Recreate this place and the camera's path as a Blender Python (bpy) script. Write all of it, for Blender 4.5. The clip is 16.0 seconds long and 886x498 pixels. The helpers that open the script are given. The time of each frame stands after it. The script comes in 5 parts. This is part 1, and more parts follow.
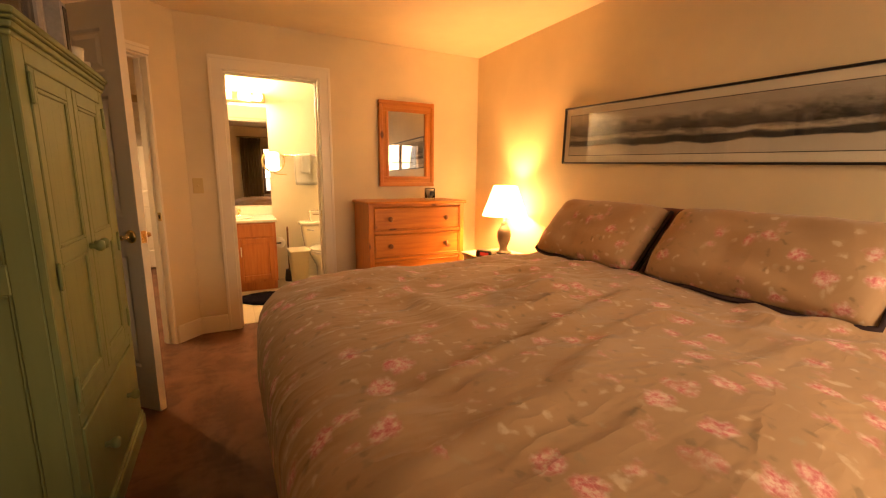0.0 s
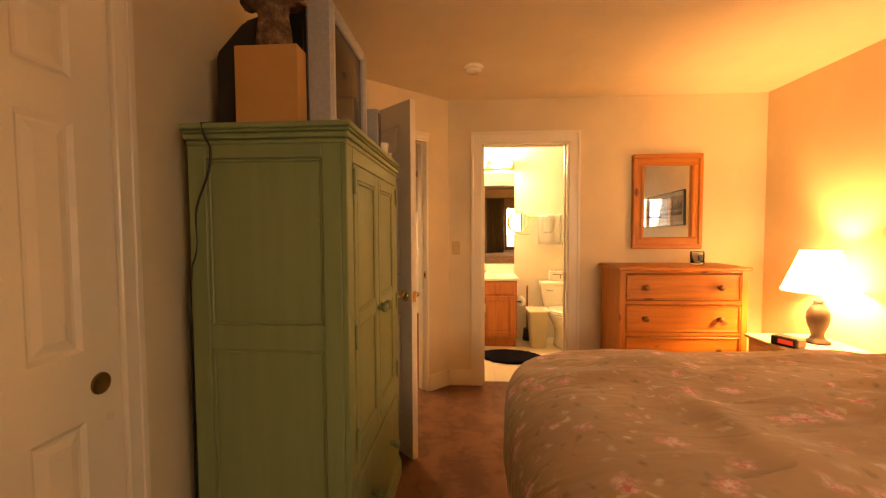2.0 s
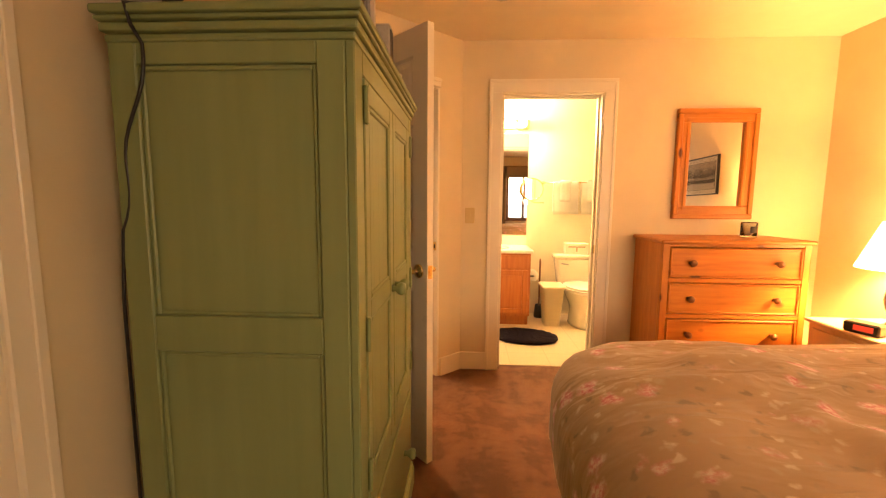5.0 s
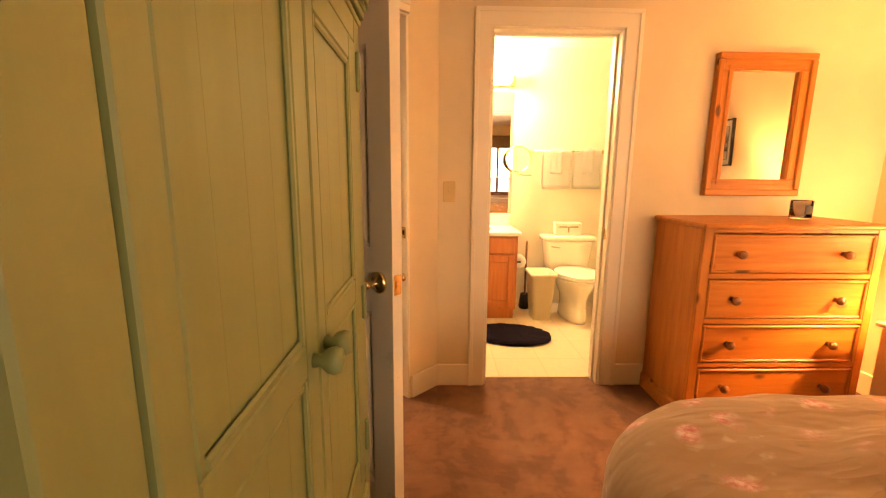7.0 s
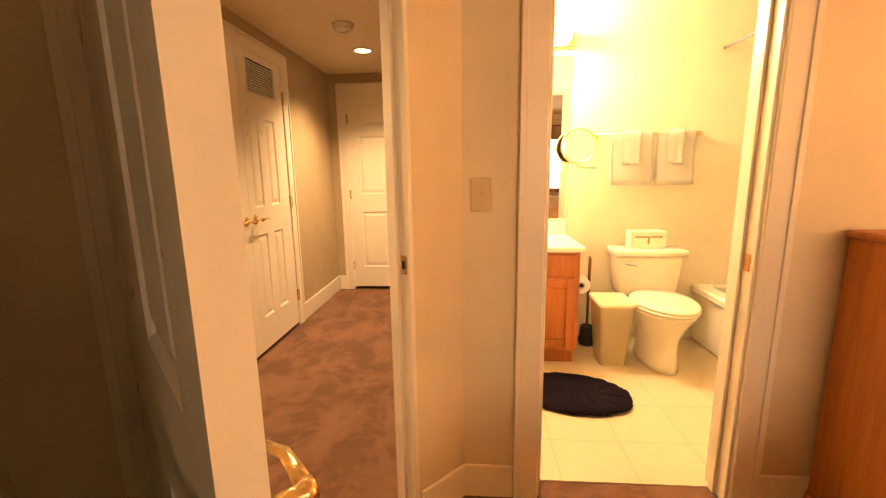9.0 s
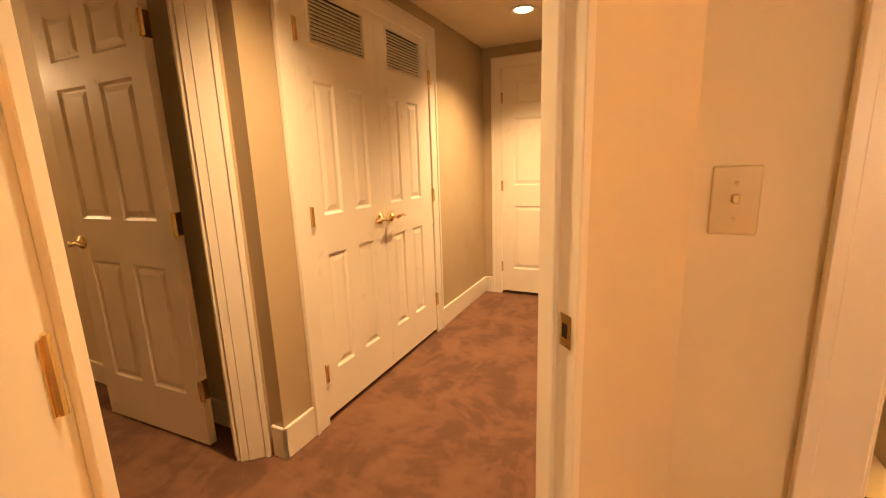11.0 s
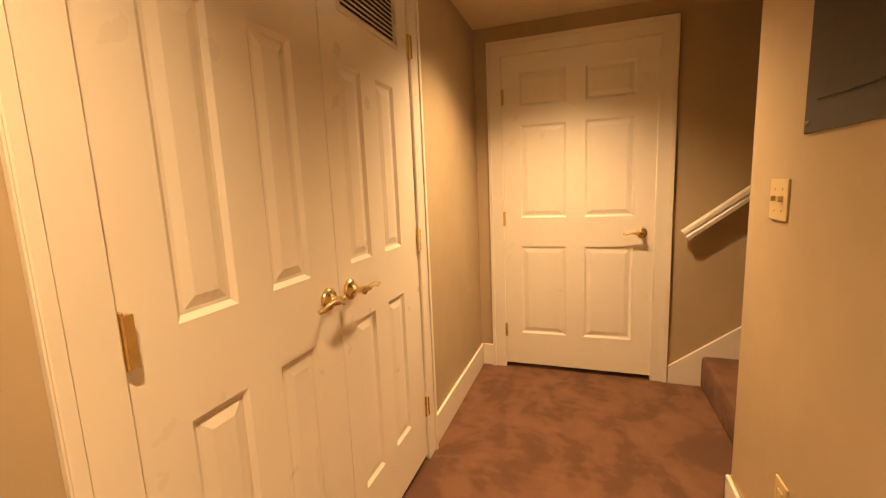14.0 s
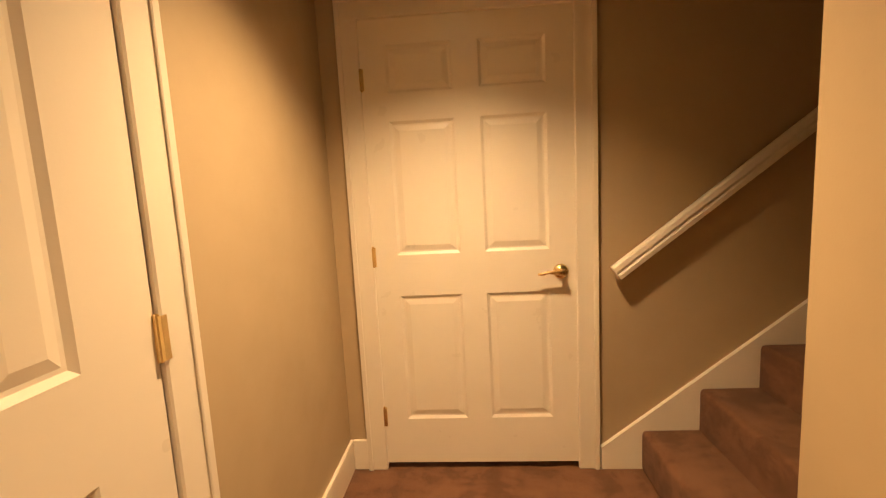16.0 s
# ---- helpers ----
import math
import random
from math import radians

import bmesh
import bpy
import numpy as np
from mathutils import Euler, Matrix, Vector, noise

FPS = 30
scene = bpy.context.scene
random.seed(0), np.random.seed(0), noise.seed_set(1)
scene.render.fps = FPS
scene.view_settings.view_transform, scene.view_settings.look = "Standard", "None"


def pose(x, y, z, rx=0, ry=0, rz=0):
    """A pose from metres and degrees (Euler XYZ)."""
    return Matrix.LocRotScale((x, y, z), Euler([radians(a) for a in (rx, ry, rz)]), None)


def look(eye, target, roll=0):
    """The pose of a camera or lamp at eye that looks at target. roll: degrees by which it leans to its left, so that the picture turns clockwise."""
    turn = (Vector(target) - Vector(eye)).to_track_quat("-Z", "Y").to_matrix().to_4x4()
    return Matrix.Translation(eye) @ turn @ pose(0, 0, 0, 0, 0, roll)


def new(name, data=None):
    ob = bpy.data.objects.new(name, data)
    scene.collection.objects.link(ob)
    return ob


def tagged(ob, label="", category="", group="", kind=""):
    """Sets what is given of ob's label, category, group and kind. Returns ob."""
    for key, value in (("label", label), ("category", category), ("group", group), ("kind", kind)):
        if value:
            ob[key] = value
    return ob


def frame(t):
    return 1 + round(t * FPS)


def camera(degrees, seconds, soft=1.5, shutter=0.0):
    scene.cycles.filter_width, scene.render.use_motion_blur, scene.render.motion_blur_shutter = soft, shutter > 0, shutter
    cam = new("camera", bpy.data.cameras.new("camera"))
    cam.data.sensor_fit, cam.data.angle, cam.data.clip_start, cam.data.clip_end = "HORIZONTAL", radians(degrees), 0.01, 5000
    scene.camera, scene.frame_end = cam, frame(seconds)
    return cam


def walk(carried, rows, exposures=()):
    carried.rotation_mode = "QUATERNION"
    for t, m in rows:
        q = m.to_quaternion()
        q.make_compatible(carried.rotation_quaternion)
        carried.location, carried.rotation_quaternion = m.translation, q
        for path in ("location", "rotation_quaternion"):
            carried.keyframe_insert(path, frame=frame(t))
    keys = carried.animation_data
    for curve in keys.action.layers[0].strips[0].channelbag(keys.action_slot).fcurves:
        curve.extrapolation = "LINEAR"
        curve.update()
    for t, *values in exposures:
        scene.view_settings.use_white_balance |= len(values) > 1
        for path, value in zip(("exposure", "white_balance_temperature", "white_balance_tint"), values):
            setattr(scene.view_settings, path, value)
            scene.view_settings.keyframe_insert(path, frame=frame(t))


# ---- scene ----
cam = camera(93.5, 16.0, soft=1.2)
PATH = [
    (0, (0.172, -0.278, 1.255), (1.073, 1.474, 0.909), 0.5),
    (0.5, (0.139, -0.192, 1.253), (0.819, 1.663, 0.942), 0.6),
    (1, (0.094, -0.138, 1.26), (0.533, 1.789, 0.956), 0.2),
    (1.5, (0.069, -0.085, 1.296), (0.209, 1.896, 1.062), -0.1),
    (2, (0.107, -0.086, 1.318), (-0.029, 1.907, 1.225), -0.3),
    (2.5, (0.125, -0.073, 1.342), (-0.192, 1.902, 1.355), -0.7),
    (3, (0.134, -0.065, 1.354), (-0.267, 1.893, 1.429), -1.4),
    (3.5, (0.142, -0.049, 1.338), (-0.313, 1.899, 1.368), -0.7),
    (4, (0.089, 0.047, 1.306), (-0.36, 1.992, 1.171), 0.0),
    (4.5, (-0.005, 0.186, 1.278), (-0.253, 2.16, 1.075), 0.4),
    (7, (-0.11, 1.048, 1.262), (-0.063, 3.015, 0.907), 0.5),
    (7.5, (-0.083, 1.254, 1.261), (-0.095, 3.215, 0.868), -0.25),
    (8, (-0.069, 1.494, 1.251), (-0.150, 3.460, 0.890), 0.2),
    (8.5, (-0.060, 1.726, 1.241), (-0.115, 3.690, 0.862), 0.45),
    (9, (-0.047, 1.964, 1.246), (-0.192, 3.925, 0.879), -0.8),
    (9.5, (-0.03, 2.148, 1.243), (-0.533, 4.052, 0.895), 1.0),
    (10, (-0.045, 2.279, 1.243), (-0.684, 4.135, 0.86), 0.3),
    (12.5, (-0.504, 3.028, 1.242), (-1.579, 4.671, 0.86), -2.4),
    (13, (-0.635, 3.185, 1.243), (-1.554, 4.929, 0.905), -3.4),
    (13.5, (-0.726, 3.355, 1.252), (-1.501, 5.171, 0.932), -3.2),
    (14, (-0.807, 3.548, 1.245), (-1.461, 5.415, 0.949), -2.4),
    (14.5, (-0.887, 3.764, 1.255), (-1.328, 5.697, 0.991), -3.4),
    (15, (-0.934, 3.982, 1.251), (-1.218, 5.938, 0.947), -4.3),
    (15.5, (-0.901, 4.231, 1.285), (-1.136, 6.201, 1.029), -3.0),
    (16, (-0.88, 4.438, 1.263), (-1.022, 6.419, 1.025), -3.0),
]

EXPOSURES = [
    (0.0, 0.04, 6900, 12), (1.5, 0.10, 7000, 12), (2.5, 0.56, 7100, 12), (3.5, 0.90, 7000, 12), (4.5, 0.82, 6850, 11), (7.0, 0.86, 6700, 11),
    (8.5, 0.80, 6600, 10.5), (10.0, 0.96, 6650, 11.5), (12.5, 0.62, 6550, 11), (14.5, 0.54, 6450, 10), (16.0, 0.45, 6300, 9),
]
walk(cam, [(t, look(eye, target, roll)) for t, eye, target, roll in PATH], EXPOSURES)

# ---- world and lights ----
world = bpy.data.worlds.new("sky")
scene.world = world
world.use_nodes = True
wn = world.node_tree.nodes
sky = wn.new("ShaderNodeTexSky")
sky.sky_type, sky.sun_disc, sky.sun_elevation, sky.sun_rotation = "NISHITA", False, radians(35), radians(120)
world.node_tree.links.new(sky.outputs[0], wn["Background"].inputs[0])
wn["Background"].inputs[1].default_value = 0.1

WARM = (1.0, 0.635, 0.32)


def lamp(name, kind, m, watts, colour, **more):
    data = bpy.data.lights.new(name, kind)
    data.energy, data.color = watts, colour
    for key, value in more.items():
        if key == "size":
            data.shadow_soft_size = value
        if key == "cone":
            data.spot_size = radians(value)
        if key == "blend":
            data.spot_blend = value
        if key == "area":
            data.shape, data.size, data.size_y = "RECTANGLE", value[0], value[1]
    ob = new(name, data)
    ob.matrix_world = m
    return ob


lamp("bedside_bulb", "POINT", pose(2.26, 2.64, 1.05), 92, (1.0, 0.43, 0.135), size=0.04)
lamp("window_daylight", "AREA", pose(1.66, -1.60, 1.72, 68, 0, 0), 76, (1.0, 0.665, 0.375), area=(1.26, 1.18))
lamp("vanity_bulb", "POINT", pose(0.20, 4.80, 2.10), 38, (1.0, 0.69, 0.39), size=0.06)
lamp("vanity_bulb", "POINT", pose(0.42, 4.80, 2.10), 38, (1.0, 0.69, 0.39), size=0.06)
lamp("can_bulb", "SPOT", pose(-0.935, 5.50, 2.19), 145, WARM, size=0.05, cone=122, blend=1.0)
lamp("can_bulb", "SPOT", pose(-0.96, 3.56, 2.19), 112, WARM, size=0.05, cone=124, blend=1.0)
# Added fill lamp without a fixture, brightens the far room and its open door.
lamp("room_bulb", "POINT", pose(-4.5, 3.05, 2.0), 16, WARM, size=0.1)


# ---- materials ----
class Nodes:
    def __init__(self, name):
        self.mat = bpy.data.materials.new(name)
        self.mat.use_nodes = True
        self.t = self.mat.node_tree
        self.bsdf = self.t.nodes["Principled BSDF"]
        self.co = self.t.nodes.new("ShaderNodeTexCoord").outputs["Object"]

    def node(self, kind, **ins):
        n = self.t.nodes.new(kind)
        for k, v in ins.items():
            sock = n.inputs[k.replace("_", " ")]
            if isinstance(v, bpy.types.NodeSocket):
                self.t.links.new(v, sock)
            else:
                sock.default_value = v
        return n

    def noise(self, scale, detail=4.0, rough=0.55, vec=None, stretch=None):
        v = vec or self.co
        if stretch:
            m = self.node("ShaderNodeMapping", Vector=v)
            m.inputs["Scale"].default_value = stretch
            v = m.outputs[0]
        return self.node("ShaderNodeTexNoise", Vector=v, Scale=scale, Detail=detail, Roughness=rough).outputs[0]

    def ramp(self, fac, stops):
        n = self.node("ShaderNodeValToRGB", Fac=fac)
        el = n.color_ramp.elements
        while len(el) < len(stops):
            el.new(0.5)
        for e, (p, c) in zip(el, stops):
            e.position = p
            e.color = (*c, 1) if len(c) == 3 else c
        return n.outputs[0]

    def mix(self, fac, a, b, mode="MIX"):
        n = self.t.nodes.new("ShaderNodeMix")
        n.data_type, n.blend_type = "RGBA", mode
        for sock, v in ((n.inputs[0], fac), (n.inputs[6], a), (n.inputs[7], b)):
            if isinstance(v, bpy.types.NodeSocket):
                self.t.links.new(v, sock)
            else:
                sock.default_value = v if sock.type != "RGBA" or len(v) == 4 else (*v, 1)
        return n.outputs[2]

    def math(self, op, a, b=0.0):
        n = self.t.nodes.new("ShaderNodeMath")
        n.operation = op
        for sock, v in ((n.inputs[0], a), (n.inputs[1], b)):
            if isinstance(v, bpy.types.NodeSocket):
                self.t.links.new(v, sock)
            else:
                sock.default_value = v
        return n.outputs[0]

    def set(self, **ins):
        for k, v in ins.items():
            sock = self.bsdf.inputs[k.replace("_", " ")]
            if isinstance(v, bpy.types.NodeSocket):
                self.t.links.new(v, sock)
            else:
                sock.default_value = v
        return self

    def bump(self, height, strength=0.2, distance=0.002):
        b = self.node("ShaderNodeBump", Height=height, Strength=strength, Distance=distance)
        self.t.links.new(b.outputs[0], self.bsdf.inputs["Normal"])
        return self


def paint(name, colour, rough=0.5, spread=0.06, grain=180.0, strength=0.12):
    n = Nodes(name)
    lo = [c * (1 - spread) for c in colour]
    hi = [min(1, c * (1 + spread)) for c in colour]
    big = n.ramp(n.noise(2.3, 5), [(0.3, lo), (0.7, hi)])
    n.set(Base_Color=big, Roughness=n.ramp(n.noise(9, 3), [(0.3, (rough * 0.85,) * 3), (0.7, (min(1, rough * 1.15),) * 3)]))
    n.bump(n.noise(grain, 3), strength, 0.001)
    return n.mat


def plain(name, colour, rough=0.5, metal=0.0, grain=60.0, spread=0.1, **more):
    n = Nodes(name)
    lo, hi = [c * (1 - spread) for c in colour], [min(1, c * (1 + spread)) for c in colour]
    n.set(Base_Color=n.ramp(n.noise(grain, 4), [(0.3, lo), (0.7, hi)]), Roughness=rough, Metallic=metal, **more)
    return n.mat


def wood(name, dark, mid, light, axis="x", rough=0.42, knots=True):
    n = Nodes(name)
    st = {"x": (1.2, 14, 14), "y": (14, 1.2, 14), "z": (14, 14, 1.2)}[axis]
    rnd = n.node("ShaderNodeObjectInfo").outputs["Random"]
    off = n.node("ShaderNodeCombineXYZ", X=n.math("MULTIPLY", rnd, 7.0), Y=n.math("MULTIPLY", rnd, 13.0), Z=n.math("MULTIPLY", rnd, 5.0)).outputs[0]
    v = n.node("ShaderNodeVectorMath")
    n.t.links.new(n.co, v.inputs[0])
    n.t.links.new(off, v.inputs[1])
    co = v.outputs[0]
    g = n.noise(2.2, 6, 0.6, vec=co, stretch=st)
    fine = n.noise(9.0, 4, 0.6, vec=co, stretch=st)
    col = n.ramp(g, [(0.25, dark), (0.48, mid), (0.75, light)])
    col = n.mix(n.math("MULTIPLY", fine, 0.25), col, dark)
    if knots:
        sq = {"x": (0.55, 1, 1), "y": (1, 0.55, 1), "z": (1, 1, 0.55)}[axis]
        m = n.node("ShaderNodeMapping", Vector=co)
        m.inputs["Scale"].default_value = sq
        vor = n.node("ShaderNodeTexVoronoi", Vector=m.outputs[0], Scale=5.5)
        k = n.ramp(vor.outputs["Distance"], [(0.075, (1, 1, 1)), (0.13, (0, 0, 0))])
        col = n.mix(k, col, [c * 0.30 for c in dark])
    n.set(Base_Color=col, Roughness=n.ramp(fine, [(0.3, (rough * 0.8,) * 3), (0.7, (rough * 1.2,) * 3)]))
    n.bump(fine, 0.15, 0.001)
    return n.mat


M_WALL = paint("bedroom wall paint", (0.72, 0.605, 0.40), 0.6)
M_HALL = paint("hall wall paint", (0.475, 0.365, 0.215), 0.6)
M_BATH = paint("bathroom wall paint", (0.84, 0.76, 0.58), 0.5)
M_CEIL = paint("ceiling paint", (0.74, 0.64, 0.47), 0.8, 0.05, 90, 0.3)
M_TRIM = paint("white trim paint", (0.82, 0.745, 0.60), 0.35, 0.03, 120, 0.06)
M_DOOR = paint("white door paint", (0.84, 0.765, 0.62), 0.32, 0.03, 150, 0.08)
M_BRASS = plain("polished brass", (0.86, 0.67, 0.33), 0.22, 1.0, 40, 0.08)
M_DKBRASS = plain("aged brass", (0.30, 0.19, 0.08), 0.3, 1.0, 40, 0.15)
M_BLACK = plain("black plastic", (0.012, 0.010, 0.009), 0.4)
M_BLACKF = plain("black picture frame", (0.010, 0.008, 0.008), 0.3)
M_SILVER = plain("silver plastic", (0.42, 0.42, 0.42), 0.35, 0.2)
M_SCREEN = plain("dark tube screen", (0.03, 0.022, 0.018), 0.08)
M_CARD = paint("plain cardboard", (0.50, 0.26, 0.085), 0.8, 0.06)
M_IVORY = plain("ivory plastic", (0.62, 0.47, 0.22), 0.35, grain=8, spread=0.03)
M_PORC = plain("white porcelain", (0.84, 0.78, 0.64), 0.12, grain=5, spread=0.02)
M_BIN = plain("cream plastic", (0.83, 0.70, 0.47), 0.35, grain=5, spread=0.03)
M_TOWEL = paint("white terry cloth", (0.92, 0.89, 0.80), 0.95, 0.03, 260, 0.5)
M_DARKWOOD = plain("dark turned wood", (0.016, 0.011, 0.008), 0.5)
M_KNOBWOOD = plain("brown wooden knob", (0.22, 0.085, 0.022), 0.35, spread=0.25)
M_STEEL = plain("grey steel paint", (0.055, 0.048, 0.045), 0.4, 0.2)
M_PINE_X = wood("honey pine across", (0.37, 0.112, 0.014), (0.50, 0.178, 0.025), (0.60, 0.240, 0.040), "x")
M_PINE_Z = wood("honey pine upright", (0.37, 0.112, 0.014), (0.50, 0.178, 0.025), (0.60, 0.240, 0.040), "z")
M_OAK = wood("orange oak", (0.34, 0.095, 0.02), (0.48, 0.155, 0.030), (0.56, 0.21, 0.048), "z", knots=False)
M_BRWOOD = wood("brown window wood", (0.10, 0.035, 0.012), (0.19, 0.075, 0.025), (0.25, 0.11, 0.04), "z", knots=False)
M_WHITEWOOD = paint("whitewashed wood", (0.66, 0.57, 0.42), 0.5)


def green_paint():
    n = Nodes("sage green milk paint")
    streak = n.noise(3.0, 6, 0.6, stretch=(6, 6, 0.5))
    col = n.ramp(streak, [(0.25, (0.180, 0.224, 0.094)), (0.5, (0.199, 0.246, 0.105)), (0.8, (0.220, 0.270, 0.117))])
    n.set(Base_Color=col, Roughness=0.45)
    n.bump(n.noise(40, 5, stretch=(5, 5, 0.5)), 0.07, 0.001)
    return n.mat


def carpet():
    n = Nodes("brown cut pile carpet")
    sway = n.node("ShaderNodeTexNoise", Vector=n.co, Scale=1.7, Detail=2.0)
    wv = n.node("ShaderNodeVectorMath")
    wv.operation = "MULTIPLY_ADD"
    n.t.links.new(sway.outputs["Color"], wv.inputs[0])
    wv.inputs[1].default_value = (0.34, 0.34, 0.0)
    n.t.links.new(n.co, wv.inputs[2])
    n2 = n.noise(5.2, 6, 0.60, vec=wv.outputs[0], stretch=(1.15, 0.65, 1))
    n3 = n.noise(15.0, 4, 0.65, vec=wv.outputs[0], stretch=(0.6, 1.2, 1))
    wide = n.noise(1.6, 3, 0.5)
    f = n.math("ADD", n.math("MULTIPLY", n2, 0.62), n.math("ADD", n.math("MULTIPLY", n3, 0.26), n.math("MULTIPLY", wide, 0.12)))
    patch = n.ramp(f, [(0.42, (0.100, 0.040, 0.018)), (0.472, (0.130, 0.053, 0.025)), (0.494, (0.170, 0.073, 0.035)), (0.58, (0.215, 0.099, 0.048))])
    tuft = n.noise(420, 2, 0.7)
    col = n.mix(0.30, patch, n.ramp(tuft, [(0.3, (0.08, 0.034, 0.016)), (0.7, (0.30, 0.150, 0.080))]))
    n.set(Base_Color=col, Roughness=0.95, Sheen_Weight=0.04)
    h = n.math("ADD", n.math("MULTIPLY", tuft, 0.6), f)
    n.bump(h, 0.7, 0.006)
    return n.mat


def floral(name="floral bedding cloth"):
    n = Nodes(name)
    base = n.ramp(n.noise(2.4, 5), [(0.3, (0.36, 0.225, 0.118)), (0.7, (0.44, 0.285, 0.155))])

    def warped(scale, amount):
        w = n.node("ShaderNodeTexNoise", Vector=n.co, Scale=scale, Detail=4.0)
        wv = n.node("ShaderNodeVectorMath")
        wv.operation = "MULTIPLY_ADD"
        n.t.links.new(w.outputs["Color"], wv.inputs[0])
        wv.inputs[1].default_value = (amount,) * 3
        n.t.links.new(n.co, wv.inputs[2])
        return wv.outputs[0]

    clump = n.ramp(n.noise(3.6, 3, 0.5), [(0.40, (0, 0, 0)), (0.47, (1, 1, 1))])
    rose = n.node("ShaderNodeTexVoronoi", Vector=warped(24.0, 0.065), Scale=9.5)
    pick = n.node("ShaderNodeSeparateColor", Color=rose.outputs["Color"])
    disc = n.ramp(rose.outputs["Distance"], [(0.20, (1, 1, 1)), (0.40, (0, 0, 0))])
    sel = n.math("GREATER_THAN", pick.outputs[0], 0.30)
    petal = n.ramp(n.noise(55, 4, 0.7), [(0.38, (0.56, 0.12, 0.16)), (0.48, (0.68, 0.30, 0.31)), (0.60, (0.78, 0.60, 0.54))])
    pink = n.math("MULTIPLY", n.math("MULTIPLY", disc, sel), n.math("MULTIPLY", clump, 0.85))
    twig = n.node("ShaderNodeTexVoronoi", Vector=warped(16.0, 0.09), Scale=21.0)
    leaf = n.ramp(twig.outputs["Distance"], [(0.16, (1, 1, 1)), (0.34, (0, 0, 0))])
    wide = n.ramp(n.noise(3.1, 3, 0.5), [(0.37, (0, 0, 0)), (0.46, (1, 1, 1))])
    tone = n.node("ShaderNodeSeparateColor", Color=twig.outputs["Color"])
    lc = n.ramp(tone.outputs[1], [(0.3, (0.23, 0.16, 0.085)), (0.5, (0.42, 0.31, 0.19)), (0.8, (0.62, 0.50, 0.36))])
    col = n.mix(n.math("MULTIPLY", n.math("MULTIPLY", leaf, wide), 0.75), base, lc)
    col = n.mix(pink, col, petal)
    n.set(Base_Color=col, Roughness=0.85, Sheen_Weight=0.2)
    weave = n.noise(300, 2)
    m = n.node("ShaderNodeMapping", Vector=n.co)
    m.inputs["Rotation"].default_value = (0, 0, radians(38))
    m.inputs["Scale"].default_value = (1.1, 2.7, 0.5)
    rough = n.noise(2.6, 3, 0.5, vec=m.outputs[0])
    ridge = n.math("ABSOLUTE", n.math("SUBTRACT", rough, 0.5))
    sharp = n.math("SUBTRACT", 1.0, n.math("MINIMUM", n.math("MULTIPLY", ridge, 9.0), 1.0))
    folds = n.math("ADD", rough, n.math("MULTIPLY", sharp, 0.22))
    fine = n.noise(11.0, 3, 0.5)
    n.bump(n.math("ADD", n.math("MULTIPLY", folds, 2.0), n.math("ADD", n.math("MULTIPLY", weave, 0.02), n.math("MULTIPLY", fine, 0.25))), 0.6, 0.016)
    return n.mat


def glow(name, colour, strength, base=(0.8, 0.7, 0.5)):
    n = Nodes(name)
    n.set(Base_Color=(*base, 1), Emission_Color=(*colour, 1), Emission_Strength=strength, Roughness=0.8)
    return n.mat


def mirror_mat():
    n = Nodes("silvered mirror glass")
    n.set(Base_Color=(0.88, 0.88, 0.86, 1), Metallic=1.0, Roughness=0.015)
    return n.mat


def glass_mat():
    n = Nodes("clear glass")
    n.set(Base_Color=(1, 1, 1, 1), Roughness=0.02, Transmission_Weight=1.0, IOR=1.45)
    return n.mat


def vinyl():
    n = Nodes("pale vinyl tile")
    br = n.node("ShaderNodeTexBrick", Vector=n.co, Scale=3.2)
    br.offset = 0.0
    for k, v in (("Color1", (0.74, 0.62, 0.42, 1)), ("Color2", (0.72, 0.60, 0.40, 1)), ("Mortar", (0.62, 0.50, 0.31, 1)), ("Mortar Size", 0.012), ("Row Height", 1.0), ("Brick Width", 1.0)):
        br.inputs[k].default_value = v
    n.set(Base_Color=n.mix(n.math("MULTIPLY", n.noise(26, 5), 0.4), br.outputs["Color"], (0.55, 0.42, 0.25)), Roughness=0.3)
    return n.mat


def print_mat():
    """A wide ink landscape: pale sky, hills, a dark shore, snow below. Object x runs along it, z up, from 0 to 1."""
    n = Nodes("ink landscape print")
    xyz = n.node("ShaderNodeSeparateXYZ", Vector=n.co)
    z = n.math("MULTIPLY", xyz.outputs[2], 1 / 0.29)
    wob = n.noise(3.2, 5, 0.6, stretch=(1.0, 1, 3))
    zz = n.math("ADD", z, n.math("MULTIPLY", n.math("SUBTRACT", wob, 0.5), 0.26))
    tone = n.ramp(zz, [(0.0, (0.50, 0.43, 0.34)), (0.20, (0.46, 0.39, 0.31)), (0.235, (0.02, 0.016, 0.014)), (0.33, (0.028, 0.022, 0.018)), (0.37, (0.44, 0.37, 0.29)),
                       (0.43, (0.38, 0.32, 0.25)), (0.46, (0.07, 0.055, 0.045)), (0.60, (0.20, 0.165, 0.13)), (0.70, (0.38, 0.32, 0.25)), (1.0, (0.42, 0.35, 0.28))])
    blot = n.ramp(n.noise(7.0, 6, 0.7, stretch=(1.0, 1, 2.2)), [(0.44, (0.06, 0.05, 0.04)), (0.60, (1, 1, 1))])
    mid = n.ramp(z, [(0.30, (0, 0, 0)), (0.42, (1, 1, 1)), (0.66, (1, 1, 1)), (0.80, (0.15, 0.15, 0.15))])
    n.set(Base_Color=n.mix(n.math("MULTIPLY", mid, 0.75), tone, n.mix(1.0, tone, blot, "MULTIPLY")), Roughness=0.7)
    return n.mat


